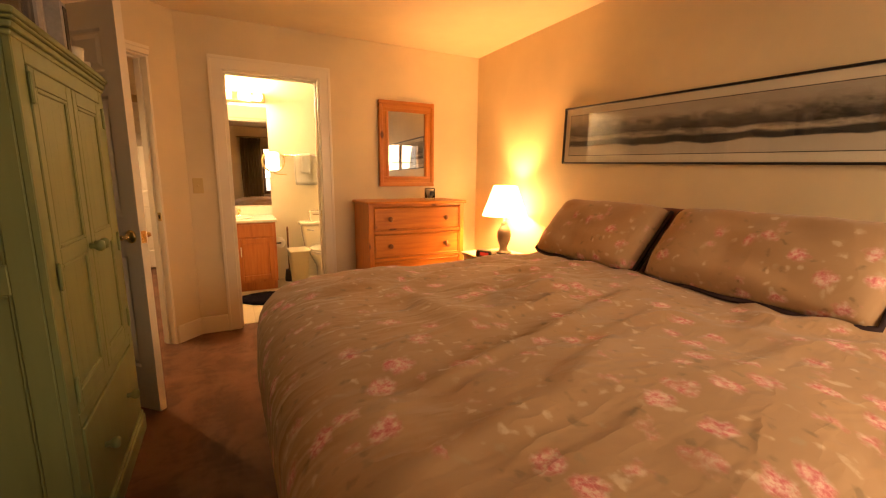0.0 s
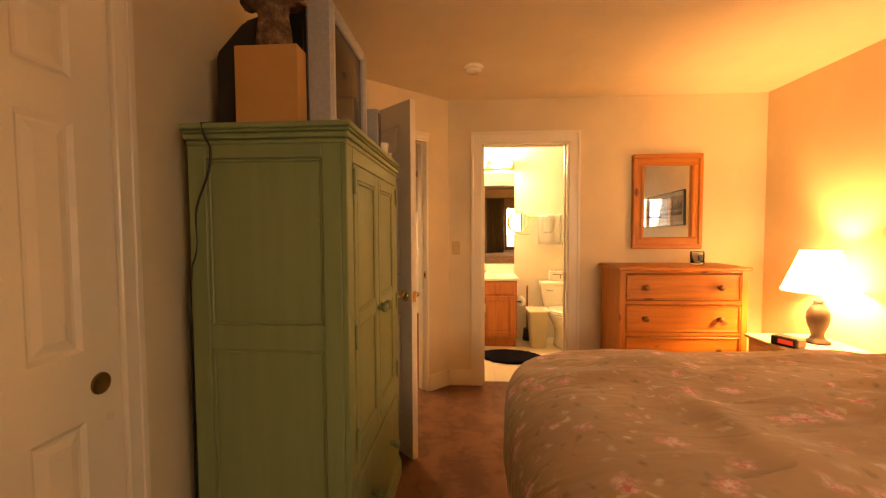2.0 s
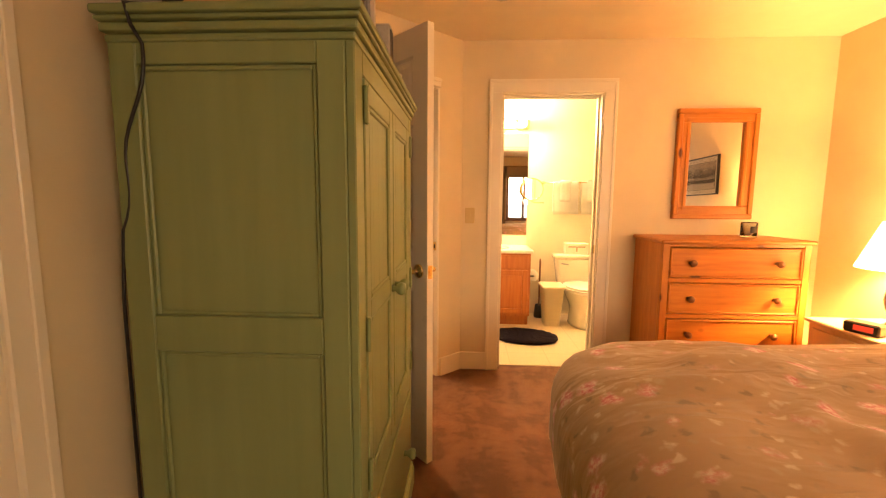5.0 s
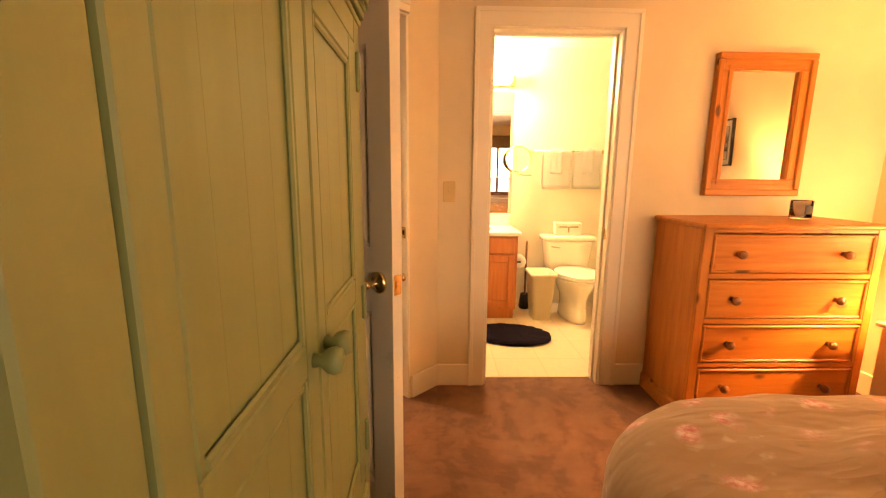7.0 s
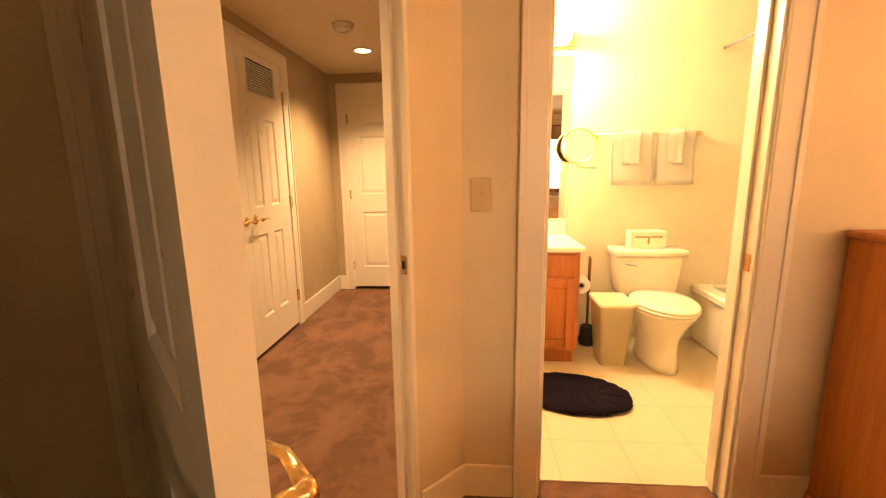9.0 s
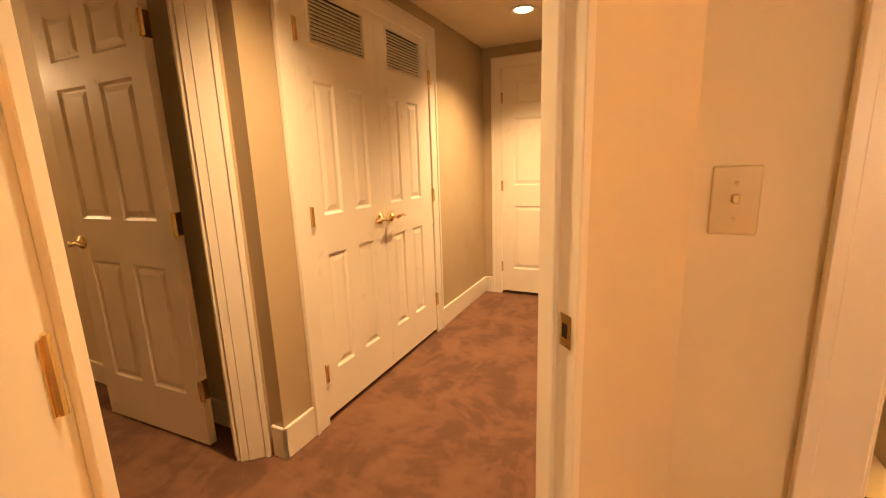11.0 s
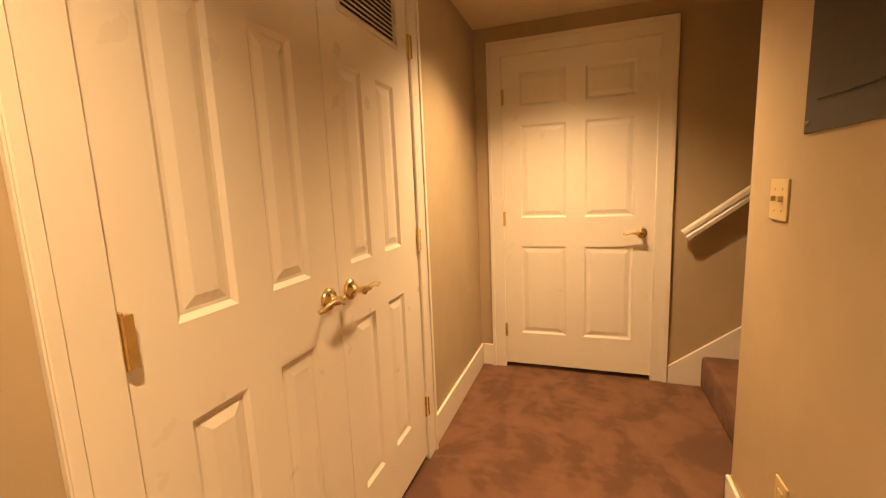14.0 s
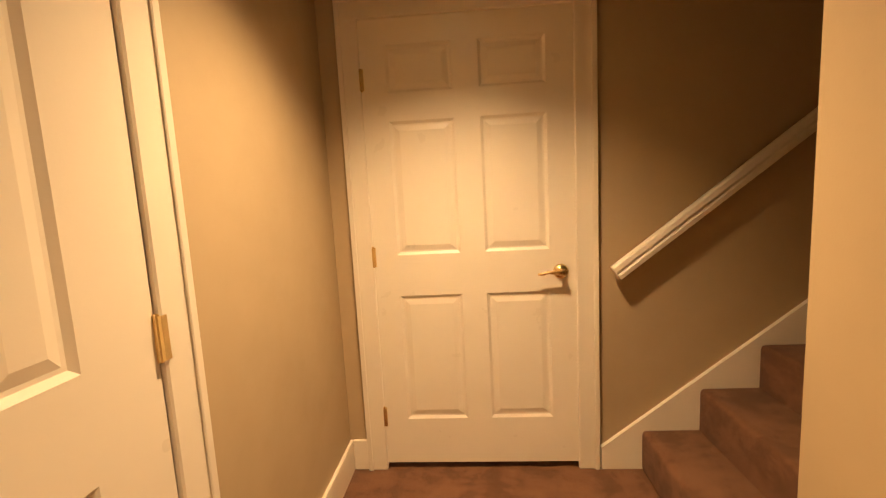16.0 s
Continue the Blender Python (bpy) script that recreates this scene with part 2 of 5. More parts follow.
def bark_mat():
    n = Nodes("weathered driftwood")
    n.set(Base_Color=n.ramp(n.noise(24, 6, 0.7), [(0.3, (0.035, 0.018, 0.010)), (0.5, (0.16, 0.085, 0.04)), (0.7, (0.34, 0.22, 0.12))]), Roughness=0.8)
    n.bump(n.noise(45, 6, 0.7, stretch=(2, 2, 0.6)), 0.9, 0.01)
    return n.mat


M_GREEN, M_CARPET, M_FLORAL, M_MIRROR, M_GLASS = green_paint(), carpet(), floral(), mirror_mat(), glass_mat()
M_VINYL, M_PRINT, M_BARK = vinyl(), print_mat(), bark_mat()
M_SHADE = glow("lit white lamp shade", (1.0, 0.55, 0.20), 13.0)
M_BULB = glow("lit glass bulb", (1.0, 0.80, 0.48), 14.0)
M_CAN = glow("lit recessed lens", (1.0, 0.72, 0.36), 12.0)
M_DAY = glow("bright daylight outside", (1.0, 0.96, 0.90), 1.3)
M_RUG = paint("dark navy shag", (0.010, 0.007, 0.011), 0.95, 0.3, 200, 1.0)
M_RUG.node_tree.nodes["Principled BSDF"].inputs["Specular IOR Level"].default_value = 0.05
M_BASECLOTH = paint("dark brown bed base cloth", (0.035, 0.02, 0.014), 0.9)
M_MAT = paint("cream picture mount", (0.66, 0.58, 0.45), 0.7, 0.02)
M_CURTAIN = paint("beige curtain cloth", (0.34, 0.24, 0.13), 0.9, 0.1)
M_WHITECLOTH = paint("white shower curtain cloth", (0.80, 0.72, 0.55), 0.7)


# ---- mesh helpers ----
def box(bm, x0, y0, z0, x1, y1, z1, bevel=0.0, seg=1):
    r = bmesh.ops.create_cube(bm, size=1.0)
    vs = r["verts"]
    for v in vs:
        v.co = Vector(((x0 + x1) / 2 + v.co.x * (x1 - x0), (y0 + y1) / 2 + v.co.y * (y1 - y0), (z0 + z1) / 2 + v.co.z * (z1 - z0)))
    if bevel:
        es = list({e for v in vs for e in v.link_edges})
        bmesh.ops.bevel(bm, geom=es, offset=bevel, segments=seg, affect="EDGES", profile=0.5)
    return vs


def boxes(*items, bevel=0.0):
    bm = bmesh.new()
    for it in items:
        box(bm, *it, bevel=bevel)
    return bm


def lathe(profile, n=24, bm=None, at=(0, 0, 0), axis="z"):
    """A turned solid from (radius, height) rows."""
    bm = bm or bmesh.new()
    rings = []
    for r, h in profile:
        ring = []
        for i in range(n):
            a = 2 * math.pi * i / n
            p = (r * math.cos(a), r * math.sin(a), h)
            p = {"z": p, "x": (p[2], p[0], p[1]), "y": (p[1], p[2], p[0]), "-y": (p[0], -p[2], p[1]), "-x": (-p[2], p[1], p[0])}[axis]
            ring.append(bm.verts.new(Vector(p) + Vector(at)))
        rings.append(ring)
    for a, b in zip(rings, rings[1:]):
        for i in range(n):
            bm.faces.new((a[i], a[(i + 1) % n], b[(i + 1) % n], b[i]))
    for ring, flip in ((rings[0], True), (rings[-1], False)):
        if (ring[0].co - ring[n // 2].co).length > 1e-5:
            bm.faces.new(list(reversed(ring)) if flip else ring)
    bmesh.ops.recalc_face_normals(bm, faces=bm.faces)
    return bm


def tube(points, r, n=8, bm=None):
    bm = bm or bmesh.new()
    pts = [Vector(p) for p in points]
    prev, first = None, None
    up0 = None
    for i, p in enumerate(pts):
        d = (pts[min(i + 1, len(pts) - 1)] - pts[max(i - 1, 0)]).normalized()
        up = Vector((0, 0, 1)) if abs(d.z) < 0.9 else Vector((0, 1, 0))
        if up0 is not None:
            up = up0
        s = d.cross(up).normalized()
        u = s.cross(d).normalized()
        up0 = u
        rad = r[i] if isinstance(r, (list, tuple)) else r
        ring = [bm.verts.new(p + s * rad * math.cos(2 * math.pi * k / n) + u * rad * math.sin(2 * math.pi * k / n)) for k in range(n)]
        if prev:
            for k in range(n):
                bm.faces.new((prev[k], prev[(k + 1) % n], ring[(k + 1) % n], ring[k]))
        else:
            first = ring
        prev = ring
    bm.faces.new(list(reversed(first)))
    bm.faces.new(prev)
    bmesh.ops.recalc_face_normals(bm, faces=bm.faces)
    return bm


def prism(outline, z0, z1, bm=None):
    """An upright solid over a plan outline."""
    bm = bm or bmesh.new()
    lo = [bm.verts.new((x, y, z0)) for x, y in outline]
    hi = [bm.verts.new((x, y, z1)) for x, y in outline]
    n = len(outline)
    for i in range(n):
        bm.faces.new((lo[i], lo[(i + 1) % n], hi[(i + 1) % n], hi[i]))
    bm.faces.new(list(reversed(lo)))
    bm.faces.new(hi)
    bmesh.ops.recalc_face_normals(bm, faces=bm.faces)
    return bm


def mesh(name, bm, mat, smooth=False):
    me = bpy.data.meshes.new(name)
    bm.to_mesh(me)
    bm.free()
    me.materials.append(mat)
    if smooth:
        me.polygons.foreach_set("use_smooth", [True] * len(me.polygons))
    return me


def thing(name, label, category, at=(0, 0, 0), turn=0, group="", kind=""):
    ob = new(name)
    ob.empty_display_size = 0.1
    ob.matrix_world = pose(*at, 0, 0, turn)
    return tagged(ob, label, category, group, kind)


def part(name, bm, mat, parent, label="", smooth=False, m=None):
    ob = new(name, mesh(name, bm, mat, smooth))
    ob.parent = parent
    if m is not None:
        ob.matrix_basis = m
    return tagged(ob, label) if label else ob


def solid(name, bm, mat, label, category, kind="", m=None, smooth=False, group=""):
    ob = new(name, mesh(name, bm, mat, smooth))
    if m is not None:
        ob.matrix_world = m
    return tagged(ob, label, category, group, kind)


def struct(name, bm, mat, label, category="wall", m=None):
    return solid(name, bm, mat, label, category, "structure", m)


# ---- structure: plan numbers ----
CEIL, HCEIL = 2.38, 2.21
WX, EX, NY, SY = -0.90, 2.435, 3.40, -1.15
HWX, HEX, HNY = -1.50, -0.30, 6.27
BWX, BNY, BEX = -0.18, 5.02, 2.435
DC = (-0.085, 3.40)          # corner where the slanting wall meets the bathroom wall
DIAG = pose(DC[0], DC[1], 0, 0, 0, 225)   # x runs down the slanting wall, y to the bedroom side
DT = 0.115
D0, D1 = 0.215, 0.948        # bedroom doorway along the slanting wall
R0 = (-1.64, 3.64)
RDIAG = pose(R0[0], R0[1], 0, 0, 0, 225)
RD0, RD1 = 0.050, 0.895

struct("floor", boxes((-7, SY - 0.15, -0.12, 3.2, NY + 0.085, 0.0), (-7, NY + 0.085, -0.12, BWX, 7.0, 0.0), (BWX, BNY + 0.02, -0.12, 3.2, 7.0, 0.0)), M_CARPET, "brown cut pile carpet with brushed footmarks", "floor")
struct("floor_bathroom", boxes((BWX, NY + 0.085, -0.12, BEX + 0.1, BNY + 0.02, 0.004)), M_VINYL, "pale cream vinyl tile bathroom floor", "floor")

struct("ceiling", boxes((-1.2, SY - 0.15, CEIL, EX + 0.15, NY + 0.05, CEIL + 0.1)), M_CEIL, "cream painted plaster bedroom ceiling", "ceiling")
struct("ceiling_hall", boxes((-7, 1.9, HCEIL, -1.2, 6.4, HCEIL + 0.1), (-1.2, NY + 0.05, HCEIL, BWX - 0.1, 6.4, HCEIL + 0.1)), M_CEIL, "cream painted hall ceiling", "ceiling")
struct("ceiling_bathroom", boxes((BWX - 0.1, NY + 0.05, CEIL, BEX + 0.1, BNY + 0.05, CEIL + 0.1)), M_CEIL, "cream bathroom ceiling", "ceiling")

# bedroom walls
BO0, BO1, DH = 0.19, 0.905, 2.03
struct("wall_north", boxes((DC[0], NY, 0, BO0, NY + 0.12, CEIL), (BO1, NY, 0, EX, NY + 0.12, CEIL), (BO0, NY, DH, BO1, NY + 0.12, CEIL)), M_WALL, "cream painted bedroom wall around the bathroom door")
struct("wall_east", boxes((EX, SY - 0.15, 0, EX + 0.12, NY + 0.12, CEIL)), M_WALL, "beige painted wall behind the bed head")
CY0, CY1 = -0.22, 1.035
struct("wall_west", boxes((WX - 0.11, SY, 0, WX, CY0, CEIL), (WX - 0.11, CY1, 0, WX, 2.585, CEIL), (WX - 0.11, CY0, 2.0, WX, CY1, CEIL)), M_WALL, "beige painted bedroom wall with closet doors")
W0, W1, WZ0, WZ1 = 1.0, 2.30, 0.80, 2.0
struct("wall_south", boxes((WX - 0.11, SY - 0.15, 0, W0, SY, CEIL), (W1, SY - 0.15, 0, EX, SY, CEIL), (W0, SY - 0.15, 0, W1, SY, WZ0), (W0, SY - 0.15, WZ1, W1, SY, CEIL)), M_WALL, "beige painted bedroom wall with a window")
struct("wall_slanting", boxes((0.0, -DT, 0, D0, 0, CEIL), (D1, -DT, 0, 1.153, 0, CEIL), (D0, -DT, DH, D1, 0, CEIL)), M_WALL, "cream painted slanting wall around the bedroom door", m=DIAG)

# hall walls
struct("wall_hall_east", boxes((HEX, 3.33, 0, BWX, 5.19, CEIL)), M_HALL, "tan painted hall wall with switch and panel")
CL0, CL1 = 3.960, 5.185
# Fourth box is unseen, added behind the closet doors to keep their gaps dark.
struct("wall_hall_west", boxes((HWX - 0.12, 3.70, 0, HWX, CL0, HCEIL), (HWX - 0.12, CL1, 0, HWX, HNY, HCEIL), (HWX - 0.12, CL0, 2.03, HWX, CL1, HCEIL), (HWX - 0.22, CL0 - 0.1, 0, HWX - 0.12, CL1 + 0.1, HCEIL), (R0[0] + 0.0, 3.70, 0, HWX - 0.12, 3.76, HCEIL)), M_HALL, "tan painted hall wall around the utility closet with an unseen light-blocking back")
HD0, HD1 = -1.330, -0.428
# Last box is unseen, added to block light from under the end door.
struct("wall_hall_north", boxes((HWX - 0.12, HNY, 0, HD0, HNY + 0.12, HCEIL + 0.1), (HD1, HNY, 0, 3.2, HNY + 0.12, 4.6), (HD0, HNY, 2.03, HD1, HNY + 0.12, HCEIL + 0.1), (HD0 - 0.1, HNY + 0.12, 0, HD1 + 0.1, HNY + 0.2, 2.2)), M_HALL, "tan painted wall at the hall end and stairs with an unseen light-blocking back")
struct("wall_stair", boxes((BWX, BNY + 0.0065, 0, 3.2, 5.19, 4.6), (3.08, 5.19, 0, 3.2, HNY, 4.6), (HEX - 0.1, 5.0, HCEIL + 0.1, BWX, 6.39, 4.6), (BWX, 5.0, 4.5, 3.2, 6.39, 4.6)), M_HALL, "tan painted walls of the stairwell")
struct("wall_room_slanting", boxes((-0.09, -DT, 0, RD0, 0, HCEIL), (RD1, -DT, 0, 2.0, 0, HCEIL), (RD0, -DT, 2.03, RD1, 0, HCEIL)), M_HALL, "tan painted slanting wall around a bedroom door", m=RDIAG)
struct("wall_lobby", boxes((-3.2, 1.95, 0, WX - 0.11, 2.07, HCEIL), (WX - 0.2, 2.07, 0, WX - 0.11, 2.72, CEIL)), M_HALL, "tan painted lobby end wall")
# the room past the hall
struct("wall_room_north", boxes((-4.65, 3.76, 0, R0[0] - 0.1, 3.88, HCEIL)), M_WALL, "beige painted wall with a hanging mirror")
struct("wall_room_west", boxes((-5.5, 1.9, 0, -5.4, 5.1, HCEIL), (-5.4, 5.0, 0, -4.6, 5.1, HCEIL), (-5.4, 1.9, 0, -3.2, 2.0, HCEIL)), M_WALL, "beige painted walls of the far room")
struct("wall_room_corner", boxes((-4.65, 3.88, 0, -4.55, 5.0, HCEIL)), M_WALL, "beige painted end of the mirror wall")
# bathroom walls
struct("wall_bathroom", boxes((BWX, BNY, 0, BEX + 0.1, BNY + 0.006, CEIL), (BEX, NY + 0.12, 0, BEX + 0.1, BNY, CEIL), (BWX, NY + 0.121, 0, BWX + 0.006, BNY, CEIL),
       (BWX + 0.006, NY + 0.121, 0, BO0 - 0.02, NY + 0.127, CEIL), (BO1 + 0.02, NY + 0.121, 0, BEX, NY + 0.127, CEIL), (BO0 - 0.02, NY + 0.121, DH + 0.02, BO1 + 0.02, NY + 0.127, CEIL)), M_BATH, "pale yellow painted bathroom walls")


# ---- trim ----
def casing(name, x0, x1, h, y, label, m=None, w=0.085, t=0.018, side=1, legs=(True, True)):
    """Door casing on the plane y, about an opening from x0 to x1; side is the way it stands proud."""
    bm = bmesh.new()
    a, b = sorted((y, y + side * t))
    for on, (p, q) in zip(legs, ((x0 - w, x0 + 0.006), (x1 - 0.006, x1 + w))):
        if on:
            box(bm, p, a, 0, q, b, h + 0.0, 0.004)
    l, r = (x0 - w if legs[0] else x0), (x1 + w if legs[1] else x1)
    box(bm, l, a, h - 0.006, r, b, h + w, 0.004)
    a2, b2 = sorted((y + side * t, y + side * (t + 0.007)))
    if legs[0]:
        box(bm, x0 - w, a2, 0, x0 - w + 0.022, b2, h + w - 0.022, 0.002)
    if legs[1]:
        box(bm, x1 + w - 0.022, a2, 0, x1 + w, b2, h + w - 0.022, 0.002)
    box(bm, l, a2, h + w - 0.022, r, b2, h + w, 0.002)
    return struct(name, bm, M_TRIM, label, "trim", m)


def jamb(name, x0, x1, h, y0, y1, label, m=None, stop=None):
    bm = boxes((x0 - 0.001, y0, 0, x0 + 0.016, y1, h), (x1 - 0.016, y0, 0, x1 + 0.001, y1, h), (x0, y0, h - 0.016, x1, y1, h), bevel=0.002)
    if stop is not None:
        for it in ((x0 + 0.016, stop, 0, x0 + 0.028, stop + 0.035, h - 0.016), (x1 - 0.028, stop, 0, x1 - 0.016, stop + 0.035, h - 0.016), (x0 + 0.028, stop, h - 0.028, x1 - 0.028, stop + 0.035, h - 0.016)):
            box(bm, *it, bevel=0.002)
    return struct(name, bm, M_TRIM, label, "trim", m)


casing("trim_bath", BO0, BO1, DH, NY, "cream painted casing of the bathroom door", side=-1)
jamb("trim_bath_jamb", BO0, BO1, DH, NY - 0.002, NY + 0.13, "cream painted jamb of the bathroom door", stop=NY + 0.05)
casing("trim_bedroom_door", D0, D1, DH, 0.0, "cream painted casing of the bedroom door", DIAG, w=0.05, legs=(False, True))
casing("trim_bedroom_door_hall", D0, D1, DH, -DT, "cream painted hall casing of the bedroom door", DIAG, w=0.06, side=-1)
jamb("trim_bedroom_jamb", D0, D1, DH, -DT - 0.002, 0.002, "cream painted jamb of the bedroom door", DIAG, stop=-0.085)
casing("trim_room_door", 0.011, RD1 + 0.055, DH + 0.055, 0.0, "cream painted casing of the second bedroom door", RDIAG, w=0.085, t=0.016)
struct("trim_room_liner", boxes((0.013, -DT - 0.004, 0, RD0, 0.012, DH + 0.05), (RD1, -DT - 0.004, 0, RD1 + 0.053, 0.0075, DH + 0.05), bevel=0.003), M_TRIM, "cream stepped jamb liner of the second bedroom door", "trim", RDIAG)
jamb("trim_room_jamb", RD0, RD1, DH, -DT - 0.002, 0.002, "cream painted jamb of the second bedroom door", RDIAG, stop=-0.07)
casing("trim_utility", CL0, CL1, DH, -HWX, "cream painted casing of the utility closet", pose(0, 0, 0, 0, 0, 90), side=-1, w=0.09)
casing("trim_hall_door", HD0, HD1, 2.03, HNY, "cream painted casing of the hall end door", side=-1, w=0.086)
casing("trim_closet", CY0, CY1, 2.0, -WX, "cream painted casing of the bedroom closet", pose(0, 0, 0, 0, 0, 90), side=-1, w=0.06)


def skirting(name, items, label, m=None, h=0.135):
    bm = bmesh.new()
    for x0, y0, x1, y1 in items:
        box(bm, x0, y0, 0, x1, y1, h, 0.004)
    return struct(name, bm, M_TRIM, label, "baseboard", m)


SK = 0.015
skirting("baseboard", [(DC[0], NY - SK, BO0 - 0.085, NY), (BO1 + 0.085, NY - SK, EX, NY), (EX - SK, SY, EX, NY - SK), (WX, CY1 + 0.06, WX + SK, 2.57), (WX, SY, WX + SK, CY0 - 0.06), (WX, SY, EX, SY + SK)], "cream painted bedroom baseboard")
skirting("baseboard_slanting", [(0.0, 0, D0 - 0.004, SK), (D1 + 0.05, 0, 1.14, SK)], "cream painted baseboard on the slanting wall", DIAG)
skirting("baseboard_hall", [(HWX, 3.685, HWX + SK, CL0 - 0.09), (HWX, CL1 + 0.09, HWX + SK, HNY - 0.002), (HWX + SK, HNY - SK, HD0 - 0.086, HNY), (HEX - SK, 3.42, HEX, 5.205), (R0[0] + 0.075, 3.685, HWX + SK, 3.70), (HEX - SK, 5.19, HEX + 0.13, 5.205)], "cream painted hall baseboard", h=0.15)
skirting("baseboard_room", [(-4.65, 3.745, R0[0] - 0.15, 3.76), (-5.4, 2.0, -5.385, 3.55), (-5.4, 4.55, -5.385, 5.0)], "cream painted baseboard of the far room")


# ---- doors ----
def leaf_mesh(w, h, t, cols, rows):
    """Stiles and rails of a panelled leaf, with sunk fields."""
    bm = bmesh.new()
    xs = [0.0]
    for a, b in cols:
        xs += [a, b]
    xs.append(w)
    for i in range(0, len(xs), 2):
        box(bm, xs[i], -t / 2, 0, xs[i + 1], t / 2, h)
    zs = [0.0]
    for a, b in rows:
        zs += [a, b]
    zs.append(h)
    for a, b in cols:
        for i in range(0, len(zs), 2):
            box(bm, a, -t / 2, zs[i], b, t / 2, zs[i + 1])
        box(bm, a, -t / 2 + 0.010, 0.01, b, t / 2 - 0.010, h - 0.01)
    return bm


def field_mesh(x0, z0, x1, z1, t, side):
    """One raised door field with sloping edges."""
    bm = bmesh.new()
    y0, y1 = side * (t / 2 - 0.0085), side * (t / 2 - 0.0025)
    rings = []
    for inset, y in ((0.0, side * (t / 2)), (0.012, y0), (0.02, y0), (0.042, y1)):
        rings.append([bm.verts.new((x, y, z)) for x, z in ((x0 + inset, z0 + inset), (x1 - inset, z0 + inset), (x1 - inset, z1 - inset), (x0 + inset, z1 - inset))])
    for a, b in zip(rings, rings[1:]):
        for i in range(4):
            bm.faces.new((a[i], a[(i + 1) % 4], b[(i + 1) % 4], b[i]))
    bm.faces.new(rings[-1])
    bmesh.ops.recalc_face_normals(bm, faces=bm.faces)
    if (bm.faces[:][-1].normal.y if bm.faces[:] else 0) * side < 0:
        bmesh.ops.reverse_faces(bm, faces=bm.faces)
    return bm


def lever(parent, x, z, t, side, way, name="lever_handle"):
    """A brass lever with its rose; way is the way that it points along the leaf."""
    bm = lathe([(0.0, -0.001), (0.033, 0.0), (0.033, 0.006), (0.026, 0.013), (0.012, 0.016), (0.010, 0.040), (0.013, 0.046), (0.013, 0.056), (0.0, 0.058)], 20, axis="y" if side > 0 else "-y")
    tube([(0, side * 0.05, 0), (way * 0.03, side * 0.052, 0.002), (way * 0.06, side * 0.052, 0.006), (way * 0.085, side * 0.050, -0.002), (way * 0.105, side * 0.045, -0.004)], [0.010, 0.009, 0.0075, 0.007, 0.006], 8, bm)
    return part(name, bm, M_BRASS, parent, "polished brass lever handle", True, pose(x, side * t / 2, z))


def hinge(parent, x, y, z, name="hinge"):
    bm = lathe([(0.0, -0.05), (0.006, -0.047), (0.006, 0.047), (0.0, 0.05)], 10)
    box(bm, -0.002, -0.012, -0.044, 0.014, 0.0, 0.044)
    return part(name, bm, M_BRASS, parent, "brass butt hinge", False, pose(x, y, z))


def panel_door(name, w, h, m, label, cols, rows, handle=None, hinges=(), kind="structure", t=0.036, mat=None):
    d = thing(name, label, "door", kind=kind)
    d.matrix_world = m
    part("door_leaf", leaf_mesh(w, h, t, cols, rows), mat or M_DOOR, d)
    for a, b in cols:
        for c, e in rows:
            for side in (-1, 1):
                part("door_panel", field_mesh(a, c, b, e, t, side), mat or M_DOOR, d)
    for side, x, z, way in (handle or ()):
        lever(d, x, z, t, side, way)
    for x, y, z in hinges:
        hinge(d, x, y, z)
    return d


ROWS6 = [(0.235, 0.83), (1.03, 1.60), (1.71, 1.90)]
# hall end door, closed
W = HD1 - HD0 - 0.01
panel_door("door_1", W, 1.992, pose(HD0 + 0.005, HNY + 0.012, 0.032), "closed cream six-panel door with brass lever", [(0.110, 0.390), (0.500, 0.778)], [(0.218, 0.806), (0.992, 1.572), (1.69, 1.885)],
           [(-1, W - 0.068, 0.892, -1)], [(0.0, -0.022, z) for z in (0.235, 0.988, 1.748)])
part("strike_plate", boxes((W + 0.0005, -0.020, 0.862, W + 0.0045, -0.002, 0.922)), M_DKBRASS, scene.objects["door_1"], "dark brass strike plate")
# bedroom door, standing open
HX, HYY = -0.750, 2.745
OPEN = pose(HX, HYY, 0.012, 0, 0, math.degrees(math.atan2(2.212 - HYY, -0.207 - HX)))
bd = panel_door("door_2", 0.738, 2.02, OPEN @ pose(0.014, 0, 0), "open cream six-panel bedroom door with brass lever", [(0.098, 0.32), (0.415, 0.637)], ROWS6,
           [(-1, 0.680, 0.932, -1), (1, 0.680, 0.932, -1)], [(0.0, 0.02, z) for z in (0.27, 1.02, 1.78)])
part("latch_plate", boxes((0.738, -0.013, 0.902, 0.7395, 0.013, 0.962), (0.7395, -0.006, 0.922, 0.744, 0.006, 0.942)), M_BRASS, bd, "brass latch plate")
# second bedroom door, open against the wall
panel_door("door_3", 0.75, 2.02, pose(-1.885, 3.628, 0.012, 0, 0, 181.5), "open cream six-panel door of a second bedroom", [(0.105, 0.33), (0.425, 0.645)], ROWS6,
           [(1, 0.69, 0.915, -1)], [(0.0, 0.02, z) for z in (0.27, 1.02, 1.78)])


d3 = scene.objects["door_3"]
for z in (0.27, 1.02, 1.78):
    part("hinge_plate", boxes((-0.0025, -0.018, z - 0.048, -0.0005, 0.024, z + 0.048), (-0.0245, 0.020, z - 0.048, -0.0025, 0.022, z + 0.048)), M_BRASS, d3, "brass hinge plate")
